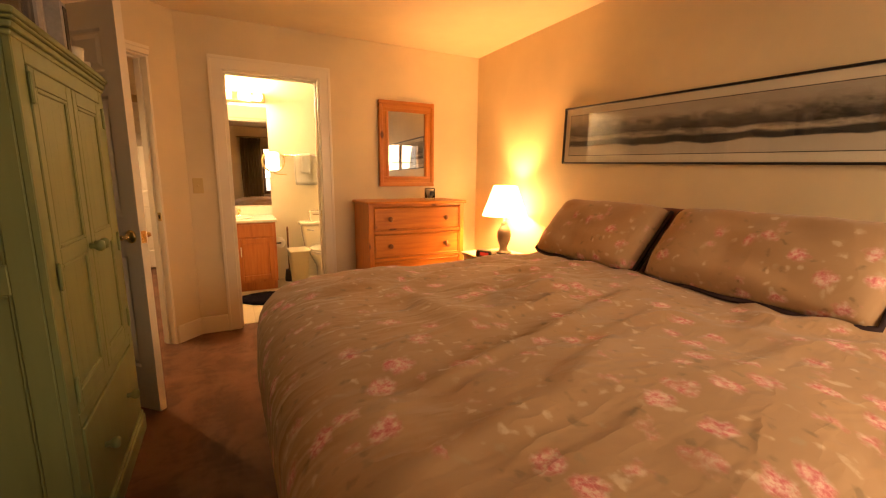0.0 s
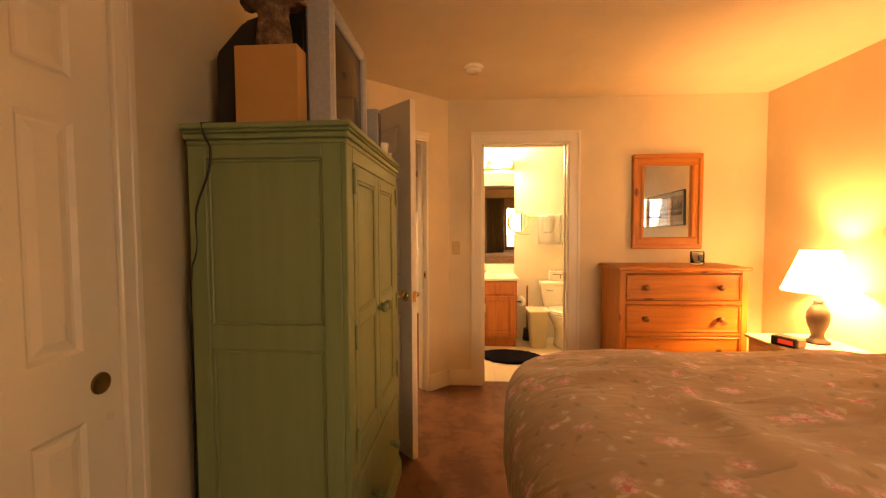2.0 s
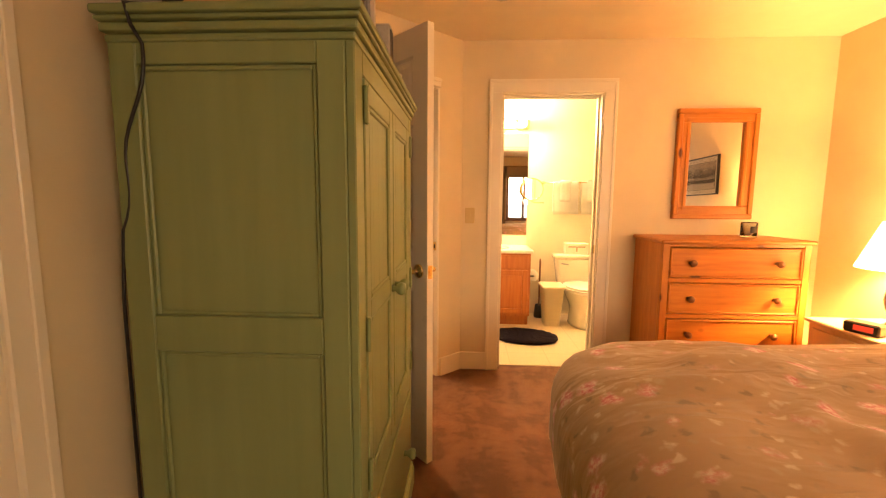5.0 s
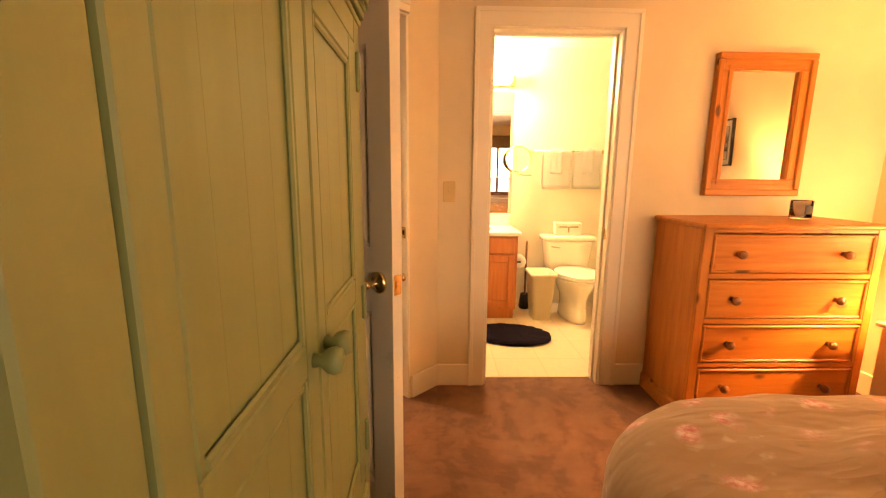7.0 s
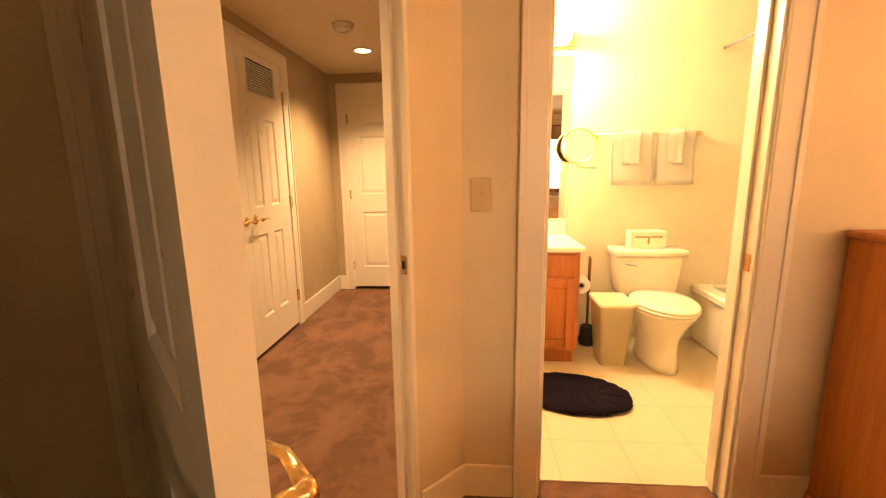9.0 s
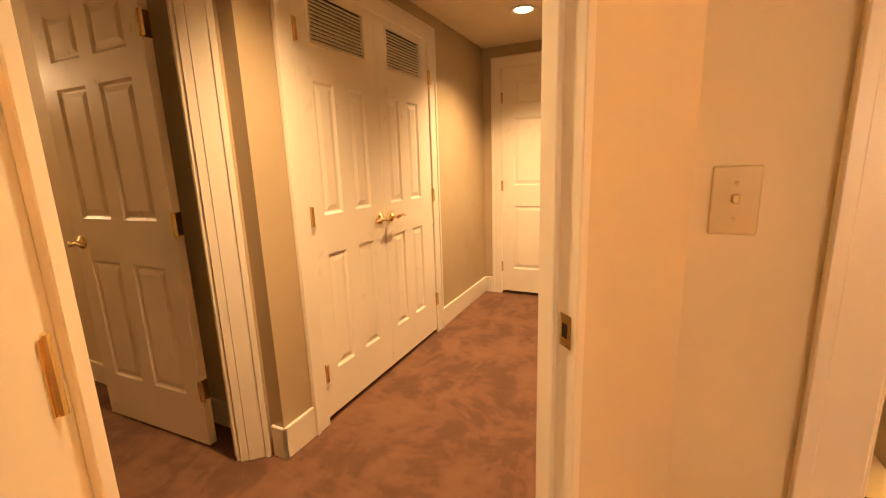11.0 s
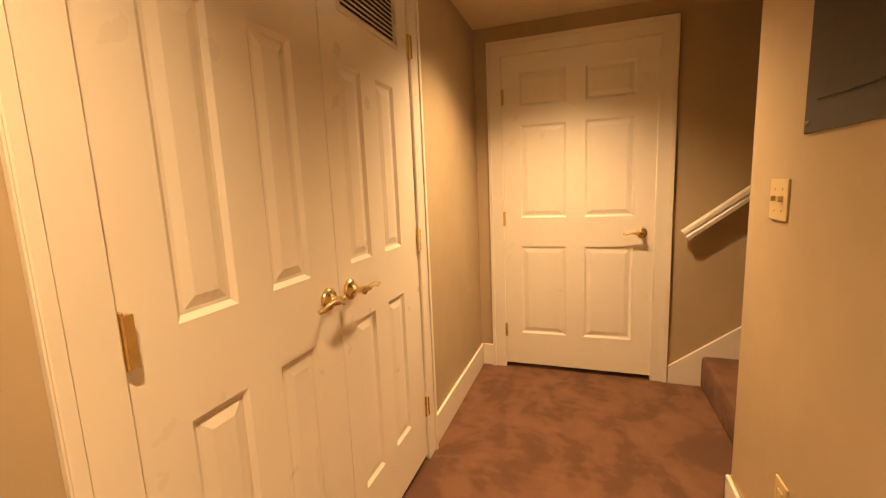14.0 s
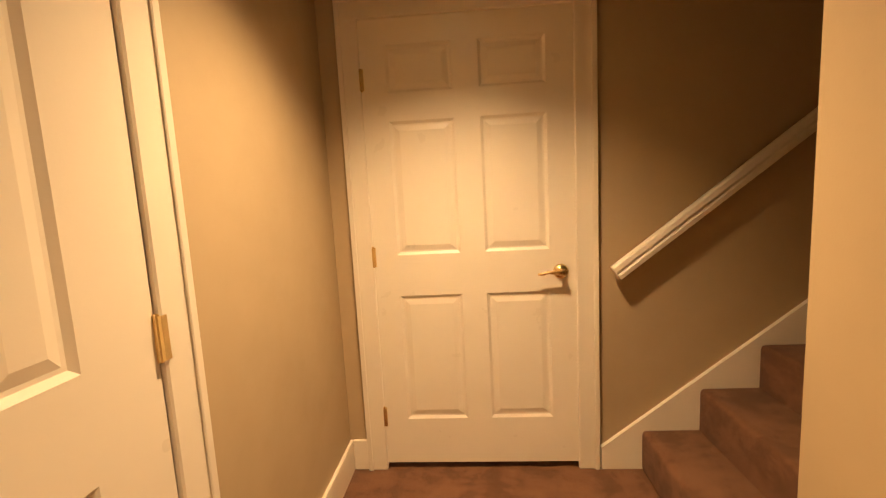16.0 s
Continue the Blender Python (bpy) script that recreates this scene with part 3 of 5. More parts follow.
# utility closet double doors
def utility_leaf(name, y0, y1, hinge_side, label):
    w = y1 - y0
    m = pose(HWX - 0.012, y0, 0.03, 0, 0, 90)
    cols = [(0.098, 0.236), (0.338, 0.478)] if hinge_side < 0 else [(0.074, 0.208), (0.308, 0.444)]
    rows = [(0.225, 0.805), (0.992, 1.585)]
    d = thing(name, label, "door", kind="structure")
    d.matrix_world = m
    t = 0.036
    zt = 2.0
    bm = leaf_mesh(w, 1.735, t, cols, rows)
    for it in ((0, -t / 2, 1.735, 0.10, t / 2, zt), (w - 0.10, -t / 2, 1.735, w, t / 2, zt), (0.10, -t / 2, 1.955, w - 0.10, t / 2, zt), (0.10, 0.0, 1.735, w - 0.10, t / 2, 1.955)):
        box(bm, *it)
    part("door_leaf", bm, M_DOOR, d)
    for a, b in cols:
        for c, e in rows:
            part("door_panel", field_mesh(a, c, b, e, t, -1), M_DOOR, d)
    fr = boxes((0.095, -t / 2 - 0.006, 1.73, w - 0.095, -t / 2 + 0.004, 1.742), (0.095, -t / 2 - 0.006, 1.948, w - 0.095, -t / 2 + 0.004, 1.96), (0.095, -t / 2 - 0.006, 1.742, 0.107, -t / 2 + 0.004, 1.948), (w - 0.107, -t / 2 - 0.006, 1.742, w - 0.095, -t / 2 + 0.004, 1.948))
    vent = part("vent_grille", fr, M_TRIM, d, "white louvred vent grille")
    # Black sheet put in for the shade between the slats.
    part("vent_backing", boxes((0.10, -0.004, 1.737, w - 0.10, -0.002, 1.953)), M_BLACK, d)
    sl = bmesh.new()
    box(sl, 0.107, -0.010, -0.0015, w - 0.107, 0.010, 0.0015)
    me = mesh("slat", sl, M_TRIM)
    for i in range(12):
        o = new("slat", me)
        o.parent = vent
        o.matrix_basis = pose(0, -0.012, 1.754 + i * 0.0164, 49, 0, 0)
    x = 0.055 if hinge_side > 0 else w - 0.055
    lever(d, x, 0.915, t, -1, 1 if hinge_side > 0 else -1)
    for z in (0.235, 0.995, 1.77):
        hinge(d, w if hinge_side > 0 else 0.0, -0.022, z)
    return d


utility_leaf("door_4", CL0 + 0.01, 4.570, -1, "closed cream utility closet door with louvred vent")
utility_leaf("door_5", 4.574, CL1 - 0.01, 1, "closed cream utility closet door with louvred vent")

casing("trim_far_door", 3.64, 4.46, DH, 5.4, "cream painted casing of a door in the far room", pose(0, 0, 0, 0, 0, 90), side=-1)
panel_door("door_8", 0.81, 2.02, pose(-5.392, 3.645, 0.012, 0, 0, 90), "closed cream six-panel door in the far room", [(0.11, 0.355), (0.455, 0.70)], ROWS6, [(-1, 0.07, 0.915, 1)], t=0.03)
# bedroom closet doors
for nm, y0, x in (("door_6", 0.40, WX - 0.02), ("door_7", -0.21, WX - 0.062)):
    d = panel_door(nm, 0.635 if nm == "door_6" else 0.63, 1.975, pose(x, y0, 0.02, 0, 0, 90), "closed white six-panel sliding closet door", [(0.115, 0.255), (0.38, 0.52)],
                   [(0.22, 0.80), (0.985, 1.575), (1.685, 1.87)])
    pull = lathe([(0.0, 0.0035), (0.020, 0.002), (0.024, 0.006), (0.029, 0.005), (0.030, -0.002)], 24, axis="-y")
    part("finger_pull", pull, M_DKBRASS, d, "aged brass round finger pull", True, pose(0.565, -0.018, 0.885))


# ---- stairs ----
stairs = thing("staircase", "brown carpeted stairs rising from the hall", "stairs")
for i in range(10):
    x0, z1 = -0.165 + i * 0.245, 0.195 + 0.191 * i
    bm = bmesh.new()
    box(bm, x0, 5.195, 0.0 if i == 0 else z1 - 0.25, x0 + 0.29, HNY - 0.022, z1, 0.022, 3)
    part("stair_step", bm, M_CARPET, stairs, "", True)
sk = prism([(-0.335, 0.0), (3.0, 0.0), (3.0, 2.64), (2.9, 2.56), (-0.335, 0.105)], 0, 0.02)
struct("trim_stair", sk, M_TRIM, "cream painted slanting stair skirt board", "trim", Matrix.Translation((0, HNY, 0)) @ pose(0, 0, 0, 90))
rail = thing("handrail", "cream painted wooden stair handrail on the wall", "handrail")
ra, rb = Vector((-0.285, HNY - 0.062, 0.915)), Vector((2.2, HNY - 0.062, 2.80))
rd = (rb - ra).normalized()
bm = bmesh.new()
prof = [(-0.016, -0.03), (0.016, -0.03), (0.020, -0.012), (0.014, -0.004), (0.022, 0.008), (0.020, 0.026), (0.010, 0.034), (-0.010, 0.034), (-0.020, 0.026), (-0.022, 0.008), (-0.014, -0.004), (-0.020, -0.012)]
up = Vector((-rd.z, 0, rd.x))
ends = [[bm.verts.new(p + Vector((0, 1, 0)) * a + up * b) for a, b in prof] for p in (ra, rb)]
for k in range(len(prof)):
    bm.faces.new((ends[0][k], ends[0][(k + 1) % len(prof)], ends[1][(k + 1) % len(prof)], ends[1][k]))
bm.faces.new(ends[0])
bm.faces.new(list(reversed(ends[1])))
bmesh.ops.recalc_face_normals(bm, faces=bm.faces)
part("rail", bm, M_TRIM, rail)
for f in (0.12, 0.55, 0.9):
    p = ra.lerp(rb, f)
    part("rail_bracket", tube([p + Vector((0, 0.0, -0.025)), p + Vector((0, 0.03, -0.05)), (p.x, HNY - 0.001, p.z - 0.055)], 0.007), M_BRASS, rail)


# ---- hall fittings ----
def wall_plate(name, m, label, toggles=1, w=0.07, h=0.115):
    """A switch plate on a wall: x along it, y out of it, z up."""
    t = thing(name, label, "light switch")
    t.matrix_world = m
    bm = bmesh.new()
    box(bm, -w / 2, -0.001, -h / 2, w / 2, 0.006, h / 2, 0.003, 2)
    part("plate", bm, M_IVORY, t)
    for i in range(toggles):
        x = (i - (toggles - 1) / 2) * 0.046
        part("switch_toggle", boxes((x - 0.005, 0.004, -0.004, x + 0.005, 0.017, 0.011), bevel=0.002), M_IVORY, t)
        for z in (-0.03, 0.03):
            part("screw", lathe([(0.0035, 0.005), (0.003, 0.0075), (0.0, 0.0078)], 8, axis="y"), M_IVORY, t, "", True, pose(x, 0, z))
    return t


wall_plate("light_switch", pose(-0.022, NY, 1.165, 0, 0, 180), "ivory plastic toggle switch beside the bathroom door")
wall_plate("light_switch", pose(HEX, 4.955, 1.17, 0, 0, 90), "ivory double toggle switch on the hall wall", 2, 0.115, 0.115)
outlet = thing("wall_outlet", "ivory plastic outlet plate low on the hall wall", "outlet")
outlet.matrix_world = pose(HEX, 4.80, 0.36, 0, 0, 90)
part("plate", boxes((-0.035, -0.001, -0.057, 0.035, 0.006, 0.057), bevel=0.002), M_IVORY, outlet)
for z in (-0.02, 0.02):
    part("socket", boxes((-0.015, 0.005, z - 0.012, 0.015, 0.008, z + 0.012), bevel=0.003), M_IVORY, outlet)

panel = thing("breaker_panel", "dark grey steel breaker panel set in the hall wall", "electrical panel")
panel.matrix_world = pose(HEX, 4.64, 1.335, 0, 0, 90)
part("panel_trim", boxes((-0.20, -0.001, 0, 0.20, 0.006, 0.72), bevel=0.002), M_STEEL, panel)
pdoor = part("panel_door", boxes((-0.135, 0.006, 0.07, 0.135, 0.013, 0.65), bevel=0.003), M_STEEL, panel)
part("panel_latch", boxes((0.09, 0.013, 0.32, 0.12, 0.017, 0.38), bevel=0.002), M_BLACK, pdoor)
for sx in (-0.18, 0.18):
    for sz in (0.025, 0.695):
        part("screw", lathe([(0.006, 0.005), (0.005, 0.009), (0.0, 0.01)], 10, axis="y"), M_SILVER, panel, "", True, pose(sx, 0, sz))


def ceiling_disc(name, x, y, z, r, label):
    t = thing(name, label, "smoke detector", (x, y, z))
    part("base", lathe([(0.0, 0.001), (r, 0.0), (r, -0.012), (r * 0.93, -0.02), (0.0, -0.0195)], 28), M_PORC, t, "", True)
    part("cover", lathe([(r * 0.85, -0.015), (r * 0.82, -0.035), (r * 0.62, -0.044), (0.0, -0.046)], 28), M_PORC, t, "", True)
    part("test_button", lathe([(0.012, -0.042), (0.011, -0.049), (0.0, -0.05)], 14), M_IVORY, t, "", True, pose(r * 0.3, 0, 0))
    return t


ceiling_disc("smoke_detector", 0.125, 2.69, CEIL, 0.065, "round white smoke detector on the bedroom ceiling")
ceiling_disc("smoke_detector", -0.905, 4.89, HCEIL, 0.07, "round white smoke detector on the hall ceiling")
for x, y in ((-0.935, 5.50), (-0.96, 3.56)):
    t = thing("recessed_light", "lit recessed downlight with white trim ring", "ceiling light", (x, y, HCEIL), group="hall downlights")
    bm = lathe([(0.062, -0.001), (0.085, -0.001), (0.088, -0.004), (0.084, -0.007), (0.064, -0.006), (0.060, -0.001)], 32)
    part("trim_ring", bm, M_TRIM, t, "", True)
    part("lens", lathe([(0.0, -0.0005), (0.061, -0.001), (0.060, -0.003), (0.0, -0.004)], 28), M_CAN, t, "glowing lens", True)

# mirror in the far room
fm = thing("wall_mirror", "tall black-framed mirror hanging on the wall", "mirror", (-3.55, 3.76, 0.96))
part("mirror_frame", boxes((-0.30, -0.028, 0, -0.245, 0, 1.04), (0.245, -0.028, 0, 0.30, 0, 1.04), (-0.245, -0.028, 0, 0.245, 0, 0.055), (-0.245, -0.028, 0.985, 0.245, 0, 1.04), bevel=0.004), M_BLACKF, fm)
part("mirror_glass", boxes((-0.247, -0.012, 0.053, 0.247, -0.004, 0.987)), M_MIRROR, fm)

# strike plate on the slanting jamb
sp = thing("strike_plate", "brass strike plate in the door jamb", "door hardware")
sp.matrix_world = DIAG @ pose(D0 + 0.0165, -0.028, 0.952)
part("plate", boxes((0.0, -0.016, -0.03, 0.0015, 0.016, 0.03)), M_BRASS, sp)
# Raised black patch, the shade inside the latch hole given as colour.
part("latch_hole", boxes((0.0015, -0.008, -0.013, 0.002, 0.006, 0.013)), M_BLACK, sp)
sp2 = thing("strike_plate", "brass strike plate in the bathroom door jamb", "door hardware", (BO1 - 0.0165, NY + 0.03, 0.925))
part("plate", boxes((-0.0015, -0.016, -0.03, 0.0, 0.016, 0.03)), M_BRASS, sp2)
for z in (0.26, 1.02, 1.78):
    h = thing("door_hinge", "brass butt hinge on the bathroom door jamb", "door hardware", (BO0 + 0.0165, NY + 0.105, z), group="bathroom door hinges")
    part("hinge_leaf", boxes((0.0, -0.03, -0.045, 0.0015, 0.01, 0.045)), M_BRASS, h)
    part("hinge_pin", lathe([(0.0, -0.05), (0.006, -0.048), (0.006, 0.048), (0.0, 0.05)], 10), M_BRASS, h, "", True, pose(0.004, 0.014, 0))


# ---- bedroom: armoire ----
AX0, AX1, AY0, AY1, AH = -0.808, -0.285, 1.214, 2.088, 1.654
arm = thing("armoire", "tall sage green painted wooden armoire against the wall", "wardrobe")


def framed(bm, plane, at, out, a0, z0, a1, z1, w, depth=0.012, top=None, bot=None, bevel=0.003):
    """A frame of stiles and rails standing out from a plane: plane 'x' or 'y', at its place, out its way."""
    t, b = top or w, bot or w
    for p0, q0, p1, q1 in ((a0, z0, a0 + w, z1), (a1 - w, z0, a1, z1), (a0 + w, z0, a1 - w, z0 + b), (a0 + w, z1 - t, a1 - w, z1)):
        lo, hi = sorted((at, at + out * depth))
        if plane == "x":
            box(bm, lo, p0, q0, hi, p1, q1, bevel)
        else:
            box(bm, p0, lo, q0, p1, hi, q1, bevel)


part("body", boxes((AX0, AY0 + 0.012, 0.0, AX1 - 0.02, AY1 - 0.012, AH - 0.02), bevel=0.003), M_GREEN, arm)
for y, o in ((AY0 + 0.012, -1), (AY1 - 0.012, 1)):
    bm = bmesh.new()
    framed(bm, "y", y, o, AX0, 0.0, AX1 - 0.02, AH - 0.045, 0.06, 0.014, 0.06, 0.22)
    lo, hi = sorted((y, y + o * 0.014))
    box(bm, AX0 + 0.06, lo, 0.928, AX1 - 0.08, hi, 1.011, 0.003)
    side = part("side_frame", bm, M_GREEN, arm)
    for z0, z1 in ((0.22, 0.928), (1.011, AH - 0.105)):
        bm = bmesh.new()
        framed(bm, "y", y, o, AX0 + 0.06, z0, AX1 - 0.08, z1, 0.011, 0.007)
        part("panel_moulding", bm, M_GREEN, side)
bm = bmesh.new()
for y0, y1, z0, z1 in ((AY0, AY0 + 0.068, 0.09, AH - 0.05), (AY1 - 0.061, AY1, 0.09, AH - 0.05), (AY0 + 0.068, AY1 - 0.061, AH - 0.112, AH - 0.05), (AY0 + 0.068, AY1 - 0.061, 0.47, 0.516), (AY0 + 0.068, AY1 - 0.061, 0.09, 0.13)):
    box(bm, AX1 - 0.02, y0, z0, AX1, y1, z1, 0.003)
part("front_frame", bm, M_GREEN, arm)
for o, z0, z1 in ((0.008, AH - 0.062, AH - 0.046), (0.022, AH - 0.046, AH - 0.028), (0.034, AH - 0.028, AH - 0.018), (0.043, AH - 0.018, AH)):
    cor = bmesh.new()
    box(cor, AX0, AY0 - o, z0, AX1 + o * 0.6, AY1 + min(o, 0.01), z1, 0.005, 2)
    part("cornice", cor, M_GREEN, arm)
pl = bmesh.new()
box(pl, AX0, AY0 - 0.014, 0.0, AX1 + 0.014, AY1 + 0.004, 0.085, 0.006)
box(pl, AX0, AY0 - 0.007, 0.085, AX1 + 0.007, AY1 + 0.007, 0.10, 0.004)
part("plinth", pl, M_GREEN, arm)
AM = 1.646
for y0, y1, side in ((AY0 + 0.0715, AM - 0.004, 1), (AM + 0.004, AY1 - 0.0645, -1)):
    z0, z1 = 0.5185, AH - 0.1155
    s0, s1 = (0.040, 0.055) if side > 0 else (0.040, 0.076)
    p0, p1 = y0 + s0, y1 - s1
    fx0, fx1 = AX1 - 0.018, AX1 + 0.003
    d = part("door", boxes((fx0, y0 + 0.004, z0 + 0.004, AX1 - 0.0165, y1 - 0.004, z1 - 0.004)), M_GREEN, arm)
    for nm, q in (("stile", (y0, z0, p0, z1)), ("stile", (p1, z0, y1, z1)), ("rail", (p0, z0, p1, z0 + 0.06)), ("rail", (p0, z1 - 0.05, p1, z1)), ("rail", (p0, 0.982, p1, 1.03))):
        part(nm, boxes((fx0, q[0], q[1], fx1, q[2], q[3]), bevel=0.0025), M_GREEN, d)
    for q0, q1 in ((z0 + 0.06, 0.982), (1.03, z1 - 0.05)):
        n = 4 if side > 0 else 3
        bw = (p1 - p0) / n
        for k in range(n):
            bd3 = bmesh.new()
            box(bd3, AX1 - 0.016, p0 + k * bw, q0, AX1 - 0.004, p0 + (k + 1) * bw, q1, 0.0003)
            part("door_board", bd3, M_GREEN, d)
        mo = bmesh.new()
        framed(mo, "x", AX1 - 0.005, 1, p0, q0, p1, q1, 0.013, 0.0075, bevel=0.003)
        part("door_moulding", mo, M_GREEN, d)
    ky = y1 - 0.026 if side > 0 else y0 + 0.030
    part("knob", lathe([(0.011, 0.0), (0.009, 0.012), (0.018, 0.022), (0.021, 0.032), (0.017, 0.042), (0.0, 0.046)], 18, axis="x"), M_GREEN, d, "green painted round knob", True, pose(AX1 + 0.002, ky, 0.995))
    hy = y0 - 0.002 if side > 0 else y1 + 0.002
    for z in (0.60, 1.48, 0.955):
        part("hinge", boxes((AX1 + 0.002, hy - 0.008, z - 0.042, AX1 + 0.012, hy + 0.008, z + 0.042), bevel=0.003), M_GREEN, d)
dr = bmesh.new()
box(dr, AX1 - 0.018, AY0 + 0.0715, 0.135, AX1 + 0.006, AY1 - 0.0645, 0.466, 0.004)
drawer = part("drawer", dr, M_GREEN, arm)
for y in (AY0 + 0.25, AY1 - 0.25):
    part("knob", lathe([(0.011, 0.0), (0.009, 0.012), (0.018, 0.022), (0.021, 0.032), (0.017, 0.042), (0.0, 0.046)], 18, axis="x"), M_GREEN, drawer, "", True, pose(AX1 + 0.006, y, 0.30))

# on top of the armoire
tv = thing("television", "silver and black tube television on the armoire", "television", (0, 0, AH))
bm = bmesh.new()
bz = 0.50
framed(bm, "x", -0.515, 1, 1.465, 0.008, 1.985, bz, 0.045, 0.105, 0.045, 0.07, 0.012)
part("bezel", bm, M_SILVER, tv)
bm = bmesh.new()
n = 10
grid = [[bm.verts.new((-0.432 + 0.016 * (1 - (2 * i / n - 1) ** 2) * (1 - (2 * j / n - 1) ** 2), 1.508 + 0.434 * i / n, 0.078 + 0.377 * j / n)) for j in range(n + 1)] for i in range(n + 1)]
for i in range(n):
    for j in range(n):
        bm.faces.new((grid[i][j], grid[i + 1][j], grid[i + 1][j + 1], grid[i][j + 1]))
part("screen", bm, M_SCREEN, tv, "dark glass screen", True)
bm = bmesh.new()
secs = [(-0.515, 1.472, 1.978, 0.015, 0.485), (-0.62, 1.474, 1.975, 0.012, 0.475), (-0.76, 1.476, 1.97, 0.012, 0.435), (-0.875, 1.48, 1.96, 0.012, 0.32)]
rings = [[bm.verts.new(p) for p in ((x, a, lo), (x, b, lo), (x, b, hi), (x, a, hi))] for x, a, b, lo, hi in secs]
for a, b in zip(rings, rings[1:]):
    for k in range(4):
        bm.faces.new((a[k], a[(k + 1) % 4], b[(k + 1) % 4], b[k]))
bm.faces.new(rings[0])
bm.faces.new(list(reversed(rings[-1])))
bmesh.ops.recalc_face_normals(bm, faces=bm.faces)
bmesh.ops.bevel(bm, geom=bm.edges[:], offset=0.012, segments=2, affect="EDGES")
part("housing", bm, M_BLACK, tv, "black tapered housing")
part("stand_foot", boxes((-0.80, 1.56, 0.0, -0.45, 1.89, 0.014)), M_BLACK, tv)

bm = bmesh.new()
box(bm, -0.738, 1.372, AH, -0.508, 1.455, AH + 0.295, 0.002)
solid("cardboard_box", bm, M_CARD, "plain brown cardboard box standing on the armoire", "box")

# driftwood figure on the box
bm = bmesh.new()
prof = [(0.066, 0.0), (0.072, 0.03), (0.066, 0.08), (0.063, 0.13), (0.074, 0.17), (0.108, 0.185), (0.128, 0.178), (0.120, 0.205), (0.096, 0.228), (0.082, 0.262), (0.058, 0.285), (0.066, 0.297), (0.040, 0.312), (0.0, 0.316)]
lathe(prof, 40, bm)
for v in bm.verts:
    p = v.co
    k = noise.noise(p * 26) * 0.014 + noise.noise(p * 60) * 0.006
    flare = max(0, p.z - 0.15) * 0.35
    r = Vector((p.x, p.y, 0))
    if r.length > 1e-4:
        v.co += r.normalized() * (k + flare * noise.noise(p * 14)) + Vector((0, 0, noise.noise(p * 20) * 0.02 * (p.z > 0.1)))
    v.co.y *= 0.62
    v.co.x *= 0.88
    v.co.z *= 0.88
    if v.co.z < 0:
        v.co.z = 0
solid("driftwood_ornament", bm, M_BARK, "rough brown driftwood ornament on the cardboard box", "ornament", m=pose(-0.612, 1.415, AH + 0.295), smooth=True)

spk = thing("small_speaker", "slim silver speaker beside the television", "speaker", (-0.385, 2.045, AH))
part("body", boxes((-0.05, -0.03, 0, 0.02, 0.03, 0.25), bevel=0.006), M_SILVER, spk)
part("grille", boxes((0.02, -0.022, 0.02, 0.023, 0.022, 0.23), bevel=0.001), M_BLACK, spk)
cup = thing("cup", "small white cup standing on the armoire", "cup", (-0.375, 2.15, AH))
part("body", lathe([(0.0, 0.0), (0.026, 0.0), (0.034, 0.08), (0.036, 0.1), (0.033, 0.1), (0.028, 0.012), (0.0, 0.012)], 20), M_PORC, cup, "", True)
solid("small_carton", boxes((-0.04, -0.025, 0, 0.03, 0.025, 0.06), bevel=0.002), M_PORC, "small white carton on the armoire", "box", m=pose(-0.37, 2.225, AH, 0, 0, 14))
pts = []
for i in range(15):
    f = i / 14
    pts.append((-0.80 - 0.085 * f + 0.012 * math.sin(f * 9), 1.318 - 0.004 - 0.003 * math.sin(f * 6), AH - 0.07 - f * 0.42))
cab = [(-0.70, 1.318 + 0.08, AH + 0.005), (-0.77, 1.318 - 0.02, AH + 0.006), (-0.80, 1.318 - 0.050, AH - 0.002), (-0.80, 1.318 - 0.035, AH - 0.04)] + pts + [(-0.893, 1.318 - 0.003, 1.0), (-0.893, 1.318 - 0.003, -0.11)]
solid("power_cord", tube(cab, 0.0042, 6), M_BLACK, "thin black power cord hanging down the armoire side", "cable", smooth=True)

# the things on top stand to the size of the armoire
TOP = Vector((-0.545, 1.65, AH))
FIT = Matrix.Translation(TOP + Vector((0.0515, -0.1275, 0))) @ Matrix.Scale(0.925, 4) @ Matrix.Translation(-TOP)
for nm in ("television", "cardboard_box", "driftwood_ornament", "small_speaker", "cup", "small_carton", "power_cord"):
    scene.objects[nm].matrix_world = FIT @ scene.objects[nm].matrix_world


# ---- bedroom: dresser ----
DX0, DX1, DY0, DY1, DHH = 1.165, 2.042, 2.955, 3.385, 1.043
drs = thing("dresser", "honey pine chest of drawers with turned knobs", "dresser")
part("top", boxes((DX0 - 0.018, DY0 - 0.022, DHH - 0.024, DX1 + 0.018, DY1 + 0.003, DHH), bevel=0.007), M_PINE_X, drs)
for x in (DX0, DX1 - 0.022):
    part("side_panel", boxes((x, DY0 + 0.022, 0.03, x + 0.022, DY1, DHH - 0.024), bevel=0.002), M_PINE_Z, drs)
part("back", boxes((DX0 + 0.022, DY1 - 0.012, 0.05, DX1 - 0.022, DY1, DHH - 0.024)), M_PINE_X, drs)
for x in (DX0, DX1 - 0.042):
    part("stile", boxes((x, DY0, 0.03, x + 0.042, DY0 + 0.022, DHH - 0.024), bevel=0.002), M_PINE_Z, drs)
ZD = [0.093, 0.323, 0.551, 0.778, 1.0]
for i, z in enumerate(ZD):
    part("rail", boxes((DX0 + 0.042, DY0 + 0.001, z, DX1 - 0.042, DY0 + 0.021, z + 0.026), bevel=0.002), M_PINE_X, drs)
